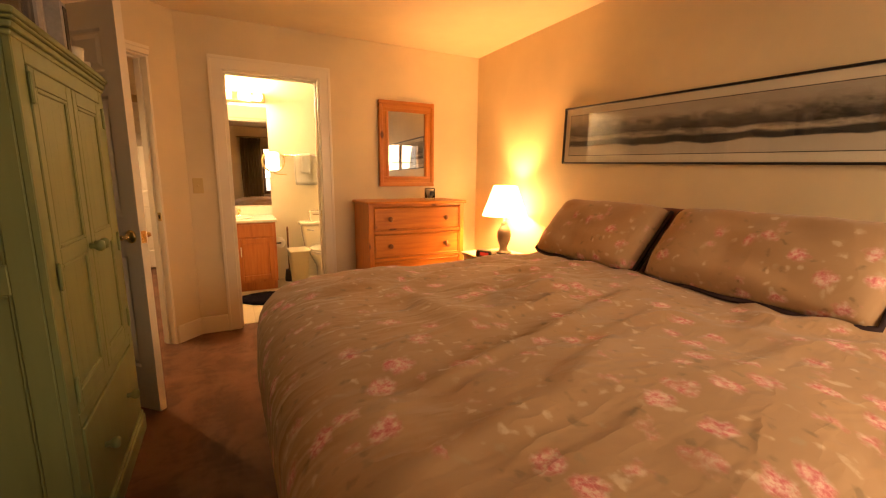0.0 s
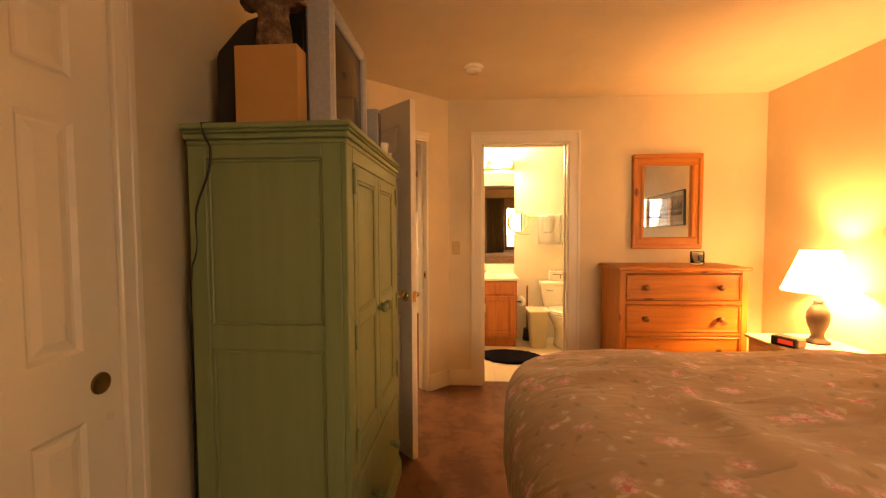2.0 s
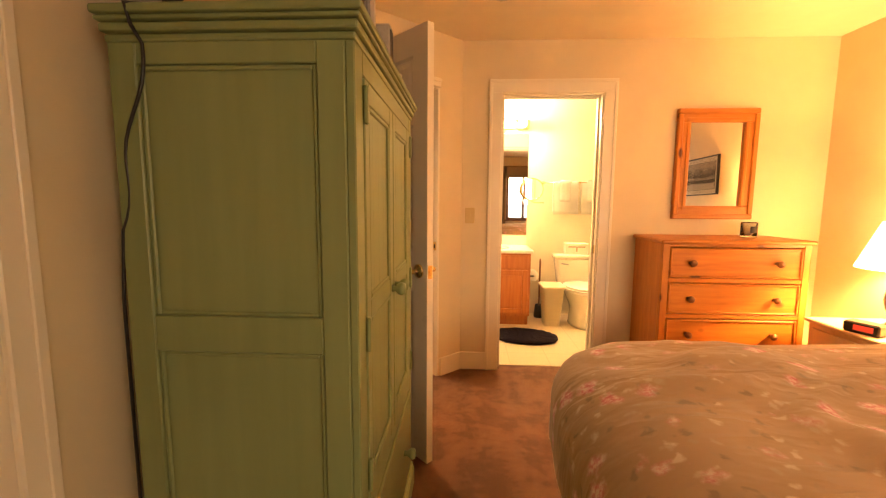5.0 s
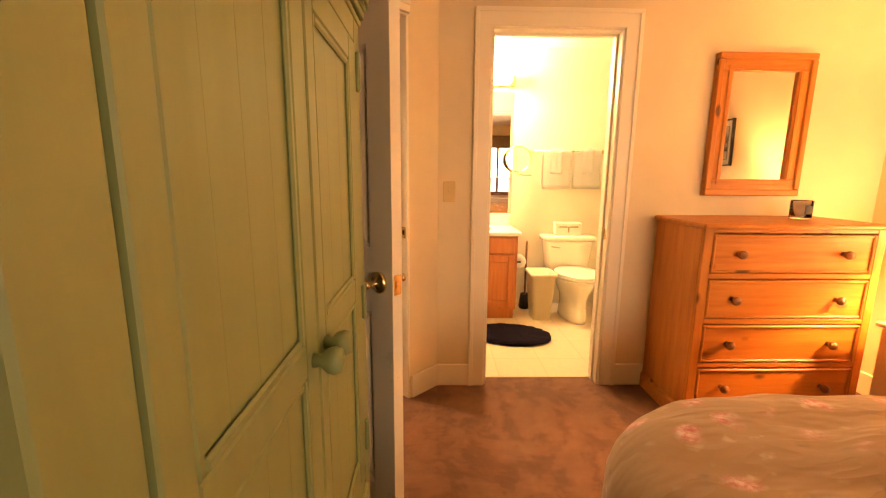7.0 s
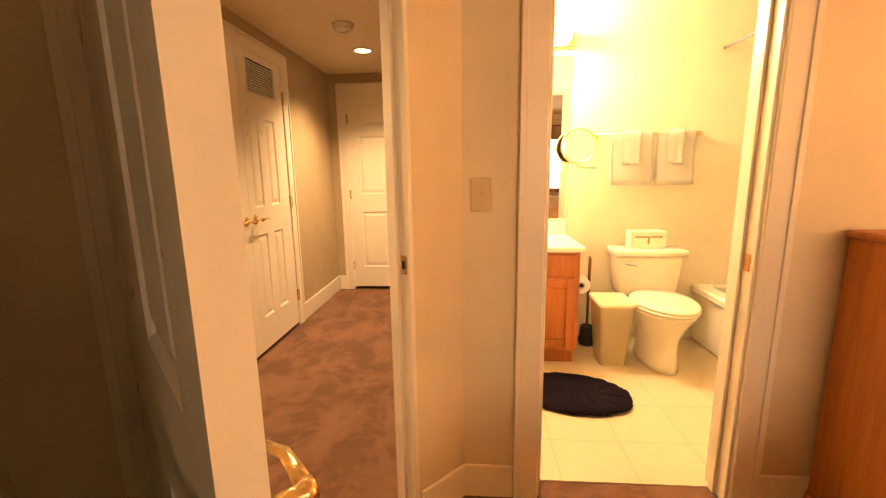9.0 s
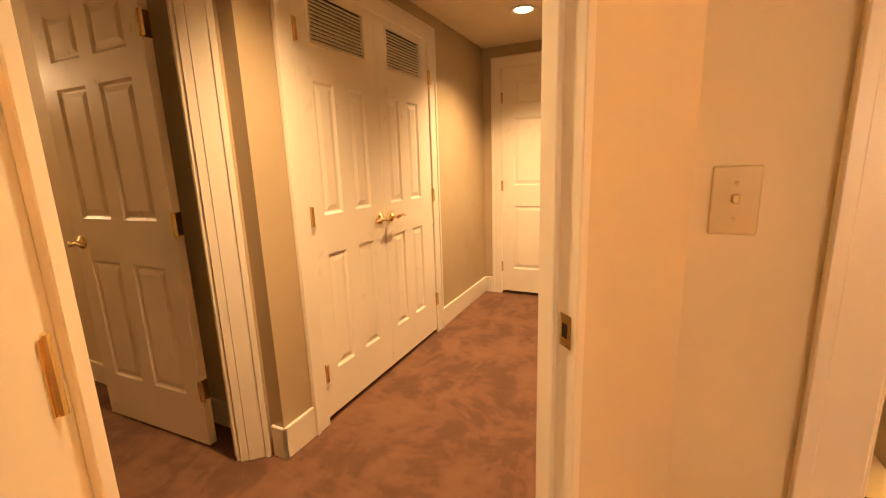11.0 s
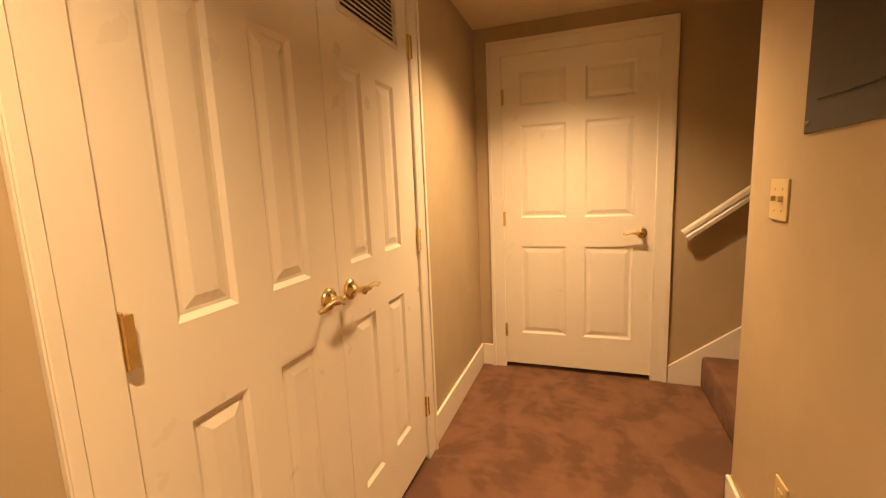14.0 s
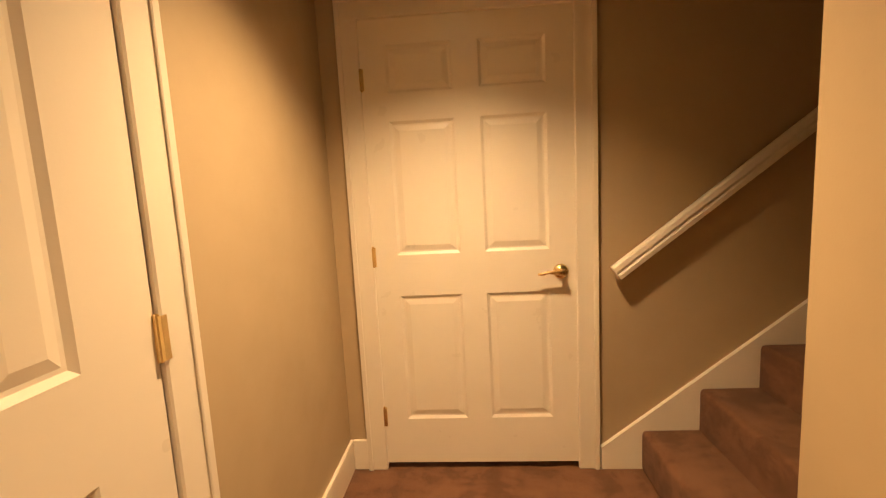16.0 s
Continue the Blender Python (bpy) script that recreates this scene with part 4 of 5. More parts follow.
part("plinth", boxes((DX0 - 0.012, DY0 - 0.012, 0.0, DX1 + 0.012, DY1, 0.085), (DX0 - 0.006, DY0 - 0.006, 0.085, DX1 + 0.006, DY1, 0.095), bevel=0.004), M_PINE_X, drs)
for z0, z1 in zip(ZD, ZD[1:]):
    a, b = z0 + 0.029, z1 - 0.007
    bm = bmesh.new()
    box(bm, DX0 + 0.045, DY0 + 0.006, a, DX1 - 0.045, DY0 + 0.022, b, 0.002)
    d = part("drawer", bm, M_PINE_X, drs)
    bm = bmesh.new()
    framed(bm, "y", DY0 + 0.006, -1, DX0 + 0.046, a + 0.001, DX1 - 0.046, b - 0.001, 0.013, 0.009, bevel=0.004)
    part("drawer_moulding", bm, M_PINE_X, d)
    for x in (DX0 + 0.176, DX1 - 0.190):
        part("knob", lathe([(0.013, 0.0), (0.010, 0.010), (0.019, 0.022), (0.022, 0.032), (0.017, 0.042), (0.0, 0.045)], 18, axis="-y"), M_KNOBWOOD, d, "brown turned wooden knob", True, pose(x, DY0 + 0.006, (a + b) / 2))

mir = thing("wall_mirror", "rectangular mirror in a honey pine frame above the dresser", "mirror", (0, NY, 0))
MX0, MX1, MZ0, MZ1 = 1.400, 1.940, 1.155, 1.910
FW = 0.092
for nm, it, mt in (("x", (MX0, MZ0, MX1, MZ0 + FW), M_PINE_X), ("x", (MX0, MZ1 - FW, MX1, MZ1), M_PINE_X), ("z", (MX0, MZ0 + FW, MX0 + FW, MZ1 - FW), M_PINE_Z), ("z", (MX1 - FW, MZ0 + FW, MX1, MZ1 - FW), M_PINE_Z)):
    x0, z0, x1, z1 = it
    bm = bmesh.new()
    box(bm, x0, -0.030, z0, x1, -0.001, z1, 0.005)
    if nm == "x":
        lo = z0 == MZ0
        box(bm, x0, -0.042, z0 if lo else z1 - 0.035, x1, -0.030, z0 + 0.035 if lo else z1, 0.006)
        box(bm, x0 + 0.06, -0.036, (z1 - 0.03) if lo else z0 + 0.008, x1 - 0.06, -0.030, (z1 - 0.008) if lo else z0 + 0.03, 0.003)
    else:
        le = x0 == MX0
        box(bm, x0 if le else x1 - 0.035, -0.042, z0 - 0.057, x0 + 0.035 if le else x1, -0.030, z1 + 0.057, 0.006)
        box(bm, (x1 - 0.03) if le else x0 + 0.008, -0.036, z0, (x1 - 0.008) if le else x0 + 0.03, -0.030, z1, 0.003)
    part("mirror_frame", bm, mt, mir)
part("mirror_glass", boxes((MX0 + FW - 0.004, -0.014, MZ0 + FW - 0.004, MX1 - FW + 0.004, -0.008, MZ1 - FW + 0.004)), M_MIRROR, mir)

can = thing("candle_jar", "small glass candle jar with a dark label", "candle", (1.815, 3.19, DHH))
part("jar", lathe([(0.0, 0.0), (0.045, 0.0), (0.048, 0.006), (0.048, 0.095), (0.045, 0.1), (0.043, 0.095), (0.043, 0.012), (0.0, 0.012)], 28), M_GLASS, can, "", True)
part("wax", lathe([(0.0, 0.013), (0.042, 0.013), (0.042, 0.09), (0.0, 0.092)], 24), M_PORC, can, "", True)
bm = bmesh.new()
ring = [[bm.verts.new((0.0492 * math.sin(a), -0.0492 * math.cos(a), z)) for z in (0.03, 0.075)] for a in [(-0.42 + 0.07 * k) for k in range(13)]]
for a, b in zip(ring, ring[1:]):
    bm.faces.new((a[0], b[0], b[1], a[1]))
part("paper_label", bm, M_DARKWOOD, can, "dark paper label")


# ---- bedroom: bed ----
bed = thing("bed", "king bed with a dark upholstered base", "bed")
part("bed_base", boxes((0.36, 0.02, 0.06, 2.40, 1.98, 0.34), bevel=0.02), M_BASECLOTH, bed)
part("mattress", boxes((0.34, 0.0, 0.34, 2.40, 2.0, 0.64), bevel=0.06), M_WHITECLOTH, bed)
for x in (0.42, 2.3):
    for y in (0.1, 1.9):
        part("leg", boxes((x - 0.03, y - 0.03, 0, x + 0.03, y + 0.03, 0.07)), M_BLACK, bed)


def comforter():
    """A quilt that rounds over the mattress edge and hangs, laid in rings from hem to middle."""
    bm = bmesh.new()
    cx, cy, hx, hy, R, RH = 1.325, 1.005, 1.085, 1.115, 0.17, 0.27
    N = 220
    steps = []
    for k in range(9):
        steps.append((0.010 - 0.010 * k / 8, k / 8 - 2))
    for k in range(1, 9):
        a = k / 8 * math.pi / 2
        steps.append((RH * (1 - math.cos(a)), 0.575 + R * math.sin(a)))
    for k in range(1, 31):
        steps.append((RH + k * 0.0268, 0.745 + 0.022 * math.sin(min(1, k / 12) * math.pi / 2)))
    rings = []
    for off, z in steps:
        ring = []
        for i in range(N):
            a = 2 * math.pi * (i + 0.5) / N
            c, s = math.cos(a), math.sin(a)
            e = 2 / 6.0
            ux, uy = math.copysign(abs(c) ** e, c), math.copysign(abs(s) ** e, s)
            x, y = cx + (hx - off) * ux, cy + (hy - off) * uy
            corner = min(1, max(0, (abs(ux * uy) - 0.62) / 0.22))
            zz = z
            if z < 0:
                hem = 0.435 - 0.11 * corner * corner * (3 - 2 * corner)
                zz = hem + (0.575 - hem) * (z + 2)
            p = Vector((x, y, zz))
            hang = max(0.0, 0.60 - zz)
            wave = noise.noise(Vector((x * 3.2, y * 3.2, 4.0)))
            d = Vector((ux, uy, 0)).normalized()
            p += d * (0.16 * hang * wave + 0.10 * min(hang, 0.2))
            top = min(1, max(0, (zz - 0.6) / 0.14))
            q = Vector((x * 1.7 + y * 0.5, y * 4.6 - x * 1.2, 1.0))
            crease = 1 - abs(noise.noise(q)) * 2
            roll = noise.noise(Vector((x * 0.9 + y * 0.6, y * 2.6 - x * 1.7, 3.0)))
            u = x * 0.62 + y * 0.78 + 0.10 * noise.noise(Vector((x * 1.6, y * 1.6, 12.0)))
            gate = max(0.0, noise.noise(Vector((x * 1.5, y * 1.5, 20.0))) + 0.25)
            fold = 0.013 * gate * math.sin(u * 30.0)
            p.z += top * (0.010 * noise.noise(Vector((x * 2.4, y * 2.4, 0))) + 0.010 * noise.noise(Vector((x * 6, y * 6, 7))) + 0.045 * max(0, crease - 0.55) + 0.032 * roll + fold)
            p.z += 0.05 * hang * noise.noise(Vector((x * 5, y * 5, 9)))
            ring.append(bm.verts.new(p))
        rings.append(ring)
    for a, b in zip(rings, rings[1:]):
        for i in range(N):
            bm.faces.new((a[i], a[(i + 1) % N], b[(i + 1) % N], b[i]))
    bm.faces.new(rings[-1])
    bmesh.ops.recalc_face_normals(bm, faces=bm.faces)
    return bm


solid("comforter", comforter(), M_FLORAL, "brown floral comforter with pink roses over the bed", "bedding", smooth=True)


def pillow(w, h, t, seed):
    bm = bmesh.new()
    n = 28
    sides = []
    for s in (1, -1):
        g = []
        for i in range(n + 1):
            row = []
            for j in range(n + 1):
                u, v = 2 * i / n - 1, 2 * j / n - 1
                edge = (max(0, 1 - abs(u) ** 7) * max(0, 1 - abs(v) ** 6)) ** 0.5
                pinch = 1 - 0.07 * (u * u) * (v * v) + 0.0
                k = 1 + 0.22 * noise.noise(Vector((u * 2.2, v * 2.2, seed + s)))
                p = Vector((u * w / 2 * pinch * (1 - 0.03 * (1 - v * v)), s * t / 2 * edge * k, v * h / 2 * pinch * (1 - 0.05 * (1 - u * u)) + 0.012 * noise.noise(Vector((u * 3, 0, seed)))))
                row.append(bm.verts.new(p))
            g.append(row)
        sides.append(g)
        for i in range(n):
            for j in range(n):
                bm.faces.new((g[i][j], g[i + 1][j], g[i + 1][j + 1], g[i][j + 1]))
    bmesh.ops.remove_doubles(bm, verts=bm.verts, dist=0.0008)
    bmesh.ops.recalc_face_normals(bm, faces=bm.faces)
    return bm


M_PIPE = paint("dark plum braid", (0.030, 0.012, 0.014), 0.8, 0.3, 200, 0.8)
M_PLUM = paint("rust red pillow cloth", (0.16, 0.05, 0.03), 0.9, 0.2)
for y, w, seed in ((1.535, 0.80, 3), (0.66, 0.92, 11)):
    p = thing("bed_pillow", "brown floral bed pillow with dark braided edge", "pillow", group="pillows against the head wall")
    p.matrix_world = pose(2.16, y, 0.918, 0, 0, 90) @ pose(0, 0, 0, 42, 0, 0)
    part("pillow_case", pillow(w, 0.46, 0.20, seed), M_FLORAL, p, "", True)
    hw, hh = w / 2 * 0.965, 0.222
    pts = [(-hw, 0.012, hh * 0.9 - 2 * hh * 0.9 * k / 8) for k in range(9)] + [(hw * (k / 8 - 1) , 0.016, -hh + 0.005 * math.sin(k * 1.3)) for k in range(1, 16)] + [(hw, 0.012, -hh * 0.9 + 2 * hh * 0.9 * k / 8) for k in range(9)]
    part("piping", tube(pts, 0.011, 8), M_PIPE, p, "dark plum braid", True)
solid("bed_pillow", pillow(0.7, 0.42, 0.15, 21), M_PLUM, "rust red pillow behind the floral ones", "pillow", m=pose(2.325, 1.12, 0.90, 0, 0, 90) @ pose(0, 0, 0, 20, 0, 0), smooth=True)

# picture
pic = thing("framed_picture", "wide ink landscape print in a thin black frame", "picture", (EX, 2.15, 1.352))
pic.matrix_world = pose(EX, 2.15, 1.352, 0, 0, -90) @ pose(0, 0, 0, 0, 1.4, 0)
PL, PH = 2.30, 0.393
part("picture_frame", boxes((0, -0.026, 0, PL, 0, 0.012), (0, -0.026, PH - 0.012, PL, 0, PH), (0, -0.026, 0.012, 0.012, 0, PH - 0.012), (PL - 0.012, -0.026, 0.012, PL, 0, PH - 0.012), bevel=0.002), M_BLACKF, pic)
part("mount", boxes((0.01, -0.010, 0.01, PL - 0.01, -0.004, PH - 0.01)), M_MAT, pic, "cream mount")
part("print_border", boxes((0.055, -0.0125, 0.055, PL - 0.055, -0.010, PH - 0.057)), M_BLACKF, pic)
part("print", boxes((0.0, -0.0135, 0.0, PL - 0.118, -0.0125, PH - 0.12)), M_PRINT, pic, "", False, pose(0.059, 0, 0.059))
gl = part("glazing", boxes((0.012, -0.020, 0.012, PL - 0.012, -0.018, PH - 0.012)), M_GLASS, pic, "clear glass")
gl.visible_shadow = False

# nightstand with lamp and clock
ns = thing("nightstand", "small whitewashed wooden nightstand beside the bed", "nightstand", (2.165, 2.63, 0))
part("top", boxes((-0.20, -0.22, 0.578, 0.25, 0.24, 0.60), bevel=0.006), M_WHITEWOOD, ns)
part("body", boxes((-0.18, -0.20, 0.12, 0.235, 0.22, 0.578), bevel=0.003), M_WHITEWOOD, ns)
for x in (-0.15, 0.21):
    for y in (-0.17, 0.19):
        part("leg", boxes((x - 0.02, y - 0.02, 0, x + 0.02, y + 0.02, 0.12), bevel=0.003), M_WHITEWOOD, ns)
d = part("drawer", boxes((-0.195, -0.17, 0.40, -0.18, 0.19, 0.55), bevel=0.003), M_WHITEWOOD, ns)
part("knob", lathe([(0.008, 0.0), (0.014, 0.014), (0.0, 0.026)], 14, axis="-x"), M_DKBRASS, d, "", True, pose(-0.195, 0, 0.475))
lp = thing("table_lamp", "dark urn table lamp with a lit white shade", "table lamp", (2.26, 2.64, 0.60))
part("lamp_base", lathe([(0.0, 0.0), (0.066, 0.0), (0.066, 0.012), (0.045, 0.022), (0.032, 0.045), (0.036, 0.07), (0.052, 0.11), (0.060, 0.155), (0.056, 0.195), (0.034, 0.235), (0.024, 0.25), (0.03, 0.262), (0.014, 0.27), (0.012, 0.33), (0.0, 0.33)], 28), M_DARKWOOD, lp, "dark turned urn base", True)
bm = bmesh.new()
lathe([(0.19, 0.325), (0.098, 0.575)], 40, bm)
bmesh.ops.delete(bm, geom=[f for f in bm.faces if len(f.verts) > 4], context="FACES")
part("shade", bm, M_SHADE, lp, "lit white fabric shade", True)
part("bulb_socket", lathe([(0.014, 0.33), (0.016, 0.37), (0.0, 0.375)], 14), M_BRASS, lp, "", True)
ck = thing("clock_radio", "small black clock radio on the nightstand", "clock", (2.03, 2.56, 0.60), 25)
part("body", boxes((-0.045, -0.075, 0, 0.045, 0.075, 0.058), bevel=0.008), M_BLACK, ck)
part("display", boxes((-0.0465, -0.05, 0.016, -0.045, 0.03, 0.044)), glow("red clock display", (1.0, 0.06, 0.02), 0.6, (0.05, 0.0, 0.0)), ck, "red lit display")

# window behind the walk
win = thing("window_1", "brown wooden window with a roman shade", "window", (0, SY, 0), kind="structure")
part("window_frame", boxes((W0, -0.12, WZ0, W0 + 0.05, 0.012, WZ1), (W1 - 0.05, -0.12, WZ0, W1, 0.012, WZ1), (W0 + 0.05, -0.12, WZ0, W1 - 0.05, 0.012, WZ0 + 0.05), (W0 + 0.05, -0.12, WZ1 - 0.05, W1 - 0.05, 0.012, WZ1), bevel=0.003), M_BRWOOD, win)
for it in ((1.395, -0.07, WZ0 + 0.05, 1.455, -0.03, WZ1 - 0.05), (1.845, -0.07, WZ0 + 0.05, 1.905, -0.03, WZ1 - 0.05)):
    part("mullion", boxes(it, bevel=0.003), M_BRWOOD, win)
for z in (1.16, 1.52):
    part("glazing_bar", boxes((W0 + 0.05, -0.06, z - 0.009, 1.395, -0.04, z + 0.009), (1.455, -0.06, z - 0.009, 1.845, -0.04, z + 0.009), (1.905, -0.06, z - 0.009, W1 - 0.05, -0.04, z + 0.009)), M_BRWOOD, win)
part("window_sill", boxes((W0 - 0.05, -0.01, WZ0 - 0.03, W1 + 0.05, 0.06, WZ0), bevel=0.004), M_BRWOOD, win)
solid("roman_shade", boxes((W0 - 0.03, 0.015, 1.86, W1 + 0.03, 0.03, 2.16), (W0 - 0.03, 0.03, 1.86, W1 + 0.03, 0.05, 1.92), bevel=0.004), M_CURTAIN, "beige roman shade drawn up over the window", "window shade", m=pose(0, SY, 0))
bm = bmesh.new()
cols = []
for k in range(61):
    x = 0.52 + 0.45 * k / 60
    y = SY + 0.075 + 0.028 * math.sin(k * 0.75)
    cols.append([bm.verts.new((x + 0.006 * math.sin(z * 3), y, z)) for z in (0.42, 0.9, 1.4, 1.9, 2.12)])
for a, b in zip(cols, cols[1:]):
    for i in range(4):
        bm.faces.new((a[i], b[i], b[i + 1], a[i + 1]))
bmesh.ops.solidify(bm, geom=bm.faces[:], thickness=0.003)
solid("curtain", bm, M_CURTAIN, "beige curtain hanging beside the window", "curtain", smooth=True)
solid("curtain_rod", tube([(0.45, SY + 0.075, 2.14), (2.38, SY + 0.075, 2.14)], 0.012), M_DKBRASS, "dark metal curtain rod above the window", "curtain rod", smooth=True)
struct("backdrop", boxes((-3, SY - 2.0, -0.5, 5, SY - 1.95, 4)), M_DAY, "bright overcast daylight outside the window", "backdrop")


# ---- bathroom ----
van = thing("vanity_cabinet", "orange oak bathroom vanity cabinet", "cabinet")
VX0, VX1, VY = BWX + 0.01, 0.605, 4.50
part("body", boxes((VX0, VY + 0.02, 0.11, VX1, BNY - 0.002, 0.755), bevel=0.002), M_OAK, van)
part("toe_kick", boxes((VX0, VY + 0.075, 0.004, VX1 - 0.005, BNY - 0.01, 0.11)), M_OAK, van)
fr = bmesh.new()
framed(fr, "y", VY + 0.02, -1, VX0, 0.11, VX1, 0.755, 0.04, 0.018)
box(fr, VX0 + 0.04, VY + 0.002, 0.575, VX1 - 0.04, VY + 0.02, 0.61)
part("face_frame", fr, M_OAK, van)
for x0, x1 in ((VX0 + 0.025, 0.205), (0.215, VX1 - 0.025)):
    bm = bmesh.new()
    box(bm, x0, VY - 0.012, 0.60, x1, VY + 0.002, 0.735, 0.005)
    part("drawer_front", bm, M_OAK, van)
    bm = bmesh.new()
    framed(bm, "y", VY + 0.002, -1, x0, 0.135, x1, 0.585, 0.055, 0.018, bevel=0.004)
    box(bm, x0 + 0.055, VY - 0.006, 0.19, x1 - 0.055, VY + 0.002, 0.53, 0.006)
    d = part("cabinet_door", bm, M_OAK, van)
    part("pull", tube([(x0 + 0.04, VY - 0.016, 0.40), (x0 + 0.04, VY - 0.035, 0.42), (x0 + 0.04, VY - 0.035, 0.48), (x0 + 0.04, VY - 0.016, 0.50)], 0.005), M_PORC, d, "white pull handle", True)
top = thing("bathroom_counter", "cream cultured marble counter with a basin", "countertop")
bm = boxes((VX0 - 0.005, VY - 0.04, 0.755, VX1 + 0.02, BNY - 0.001, 0.79), bevel=0.008)
part("counter", bm, M_PORC, top)
part("backsplash", boxes((VX0, BNY - 0.022, 0.79, VX1 + 0.02, BNY - 0.001, 0.885), bevel=0.005), M_PORC, top)
part("basin_rim", lathe([(0.15, 0.0), (0.20, 0.0), (0.205, 0.008), (0.19, 0.012), (0.15, 0.004), (0.02, 0.002), (0.0, 0.002)], 36), M_PORC, top, "", True, pose(0.21, 4.74, 0.79))
fau = thing("faucet", "polished brass basin faucet", "faucet", (0.21, 4.93, 0.79))
part("faucet_base", boxes((-0.08, -0.025, 0, 0.08, 0.025, 0.015), bevel=0.006), M_BRASS, fau)
part("spout", tube([(0, 0, 0.01), (0, 0, 0.09), (0, -0.03, 0.13), (0, -0.09, 0.13), (0, -0.12, 0.10)], 0.011, 10), M_BRASS, fau, "", True)
for x in (-0.06, 0.06):
    part("faucet_handle", lathe([(0.012, 0.0), (0.01, 0.03), (0.02, 0.035), (0.018, 0.06), (0.0, 0.064)], 14), M_BRASS, fau, "", True, pose(x, 0, 0.012))
bmir = thing("vanity_mirror", "frameless wall mirror above the vanity", "mirror")
part("mirror_glass", boxes((VX0, BNY - 0.006, 0.90, 0.625, BNY - 0.001, 2.0)), M_MIRROR, bmir)
lb = thing("vanity_light", "brass vanity light bar with round bulbs", "wall light", (0, BNY, 2.09))
part("bar", boxes((0.0, -0.055, -0.05, 0.62, 0, 0.05), bevel=0.008), M_BRASS, lb)
for x in (0.09, 0.24, 0.39, 0.54):
    b = part("bulb_socket", lathe([(0.022, 0.0), (0.020, 0.03), (0.0, 0.031)], 16, axis="-y"), M_BRASS, lb, "", True, pose(x, -0.055, 0))
    part("globe_bulb", lathe([(0.012, 0.0), (0.03, 0.012), (0.045, 0.04), (0.045, 0.06), (0.03, 0.088), (0.0, 0.098)], 20, axis="-y"), M_BULB, b, "lit round bulb", True, pose(0, -0.03, 0))

toi = thing("toilet", "white porcelain toilet with closed lid", "toilet", (1.15, BNY - 0.01, 0.004))
bm = bmesh.new()
box(bm, -0.225, -0.20, 0.37, 0.225, -0.01, 0.66, 0.03, 3)
for v in bm.verts:
    f = (0.66 - v.co.z) / 0.29
    v.co.x *= 1 - 0.18 * f
part("tank", bm, M_PORC, toi, "", True)
bm = bmesh.new()
box(bm, -0.24, -0.215, 0.655, 0.24, -0.002, 0.70, 0.014, 3)
part("tank_lid", bm, M_PORC, toi, "", True)
part("flush_lever", tube([(-0.17, -0.205, 0.61), (-0.17, -0.222, 0.61), (-0.10, -0.225, 0.60)], 0.007), M_SILVER, toi, "", True)


def oval(rows, n=36, taper=0.12):
    """A smooth solid from oval rings: half width, back y, front y, z."""
    bm = bmesh.new()
    rings = []
    for hw, yb, yf, z in rows:
        ring = []
        for i in range(n):
            a = 2 * math.pi * i / n
            y = math.cos(a)
            w = hw * (1 + taper * y)
            ring.append(bm.verts.new((w * math.sin(a), (yb + yf) / 2 + (yb - yf) / 2 * y, z)))
        rings.append(ring)
    for a, b in zip(rings, rings[1:]):
        for i in range(n):
            bm.faces.new((a[i], a[(i + 1) % n], b[(i + 1) % n], b[i]))
    bm.faces.new(list(reversed(rings[0])))
    bm.faces.new(rings[-1])
    bmesh.ops.recalc_face_normals(bm, faces=bm.faces)
    return bm


part("bowl", oval([(0.112, -0.16, -0.605, 0.0), (0.108, -0.16, -0.60, 0.03), (0.100, -0.17, -0.59, 0.12), (0.106, -0.17, -0.59, 0.20), (0.145, -0.17, -0.62, 0.28), (0.185, -0.18, -0.68, 0.36), (0.19, -0.18, -0.69, 0.385)]), M_PORC, toi, "", True)
part("seat", oval([(0.188, -0.20, -0.69, 0.386), (0.195, -0.20, -0.70, 0.392), (0.195, -0.20, -0.70, 0.402), (0.188, -0.20, -0.69, 0.406)]), M_PORC, toi, "", True)
part("lid", oval([(0.186, -0.20, -0.69, 0.409), (0.192, -0.20, -0.697, 0.414), (0.190, -0.20, -0.695, 0.424), (0.17, -0.21, -0.66, 0.431), (0.10, -0.3, -0.58, 0.434)]), M_PORC, toi, "", True)
part("supply_pipe", tube([(-0.20, -0.005, 0.16), (-0.20, -0.06, 0.16), (-0.19, -0.08, 0.18), (-0.175, -0.085, 0.26), (-0.165, -0.09, 0.372)], 0.008), M_PORC, toi, "white water supply pipe", True)
part("shutoff_valve", lathe([(0.0, 0.0), (0.022, 0.002), (0.022, 0.016), (0.012, 0.02), (0.012, 0.045), (0.0, 0.047)], 16, axis="-x"), M_PORC, toi, "white shut-off valve", True, pose(-0.185, -0.07, 0.165))
tb = thing("tissue_box", "white carton with brown printed marks on the toilet tank", "box", (1.15, BNY - 0.10, 0.704))
part("carton", boxes((-0.12, -0.05, 0, 0.12, 0.05, 0.12), bevel=0.006), M_PORC, tb)
part("printed_mark", boxes((-0.09, -0.0515, 0.075, -0.01, -0.05, 0.087), (0.01, -0.0515, 0.075, 0.09, -0.05, 0.087), (-0.007, -0.0515, 0.03, 0.007, -0.05, 0.085)), M_CURTAIN, tb, "brown printed bars")

bn = thing("waste_bin", "cream plastic waste bin on the bathroom floor", "waste bin", (0.845, 4.62, 0.004))
bm = bmesh.new()


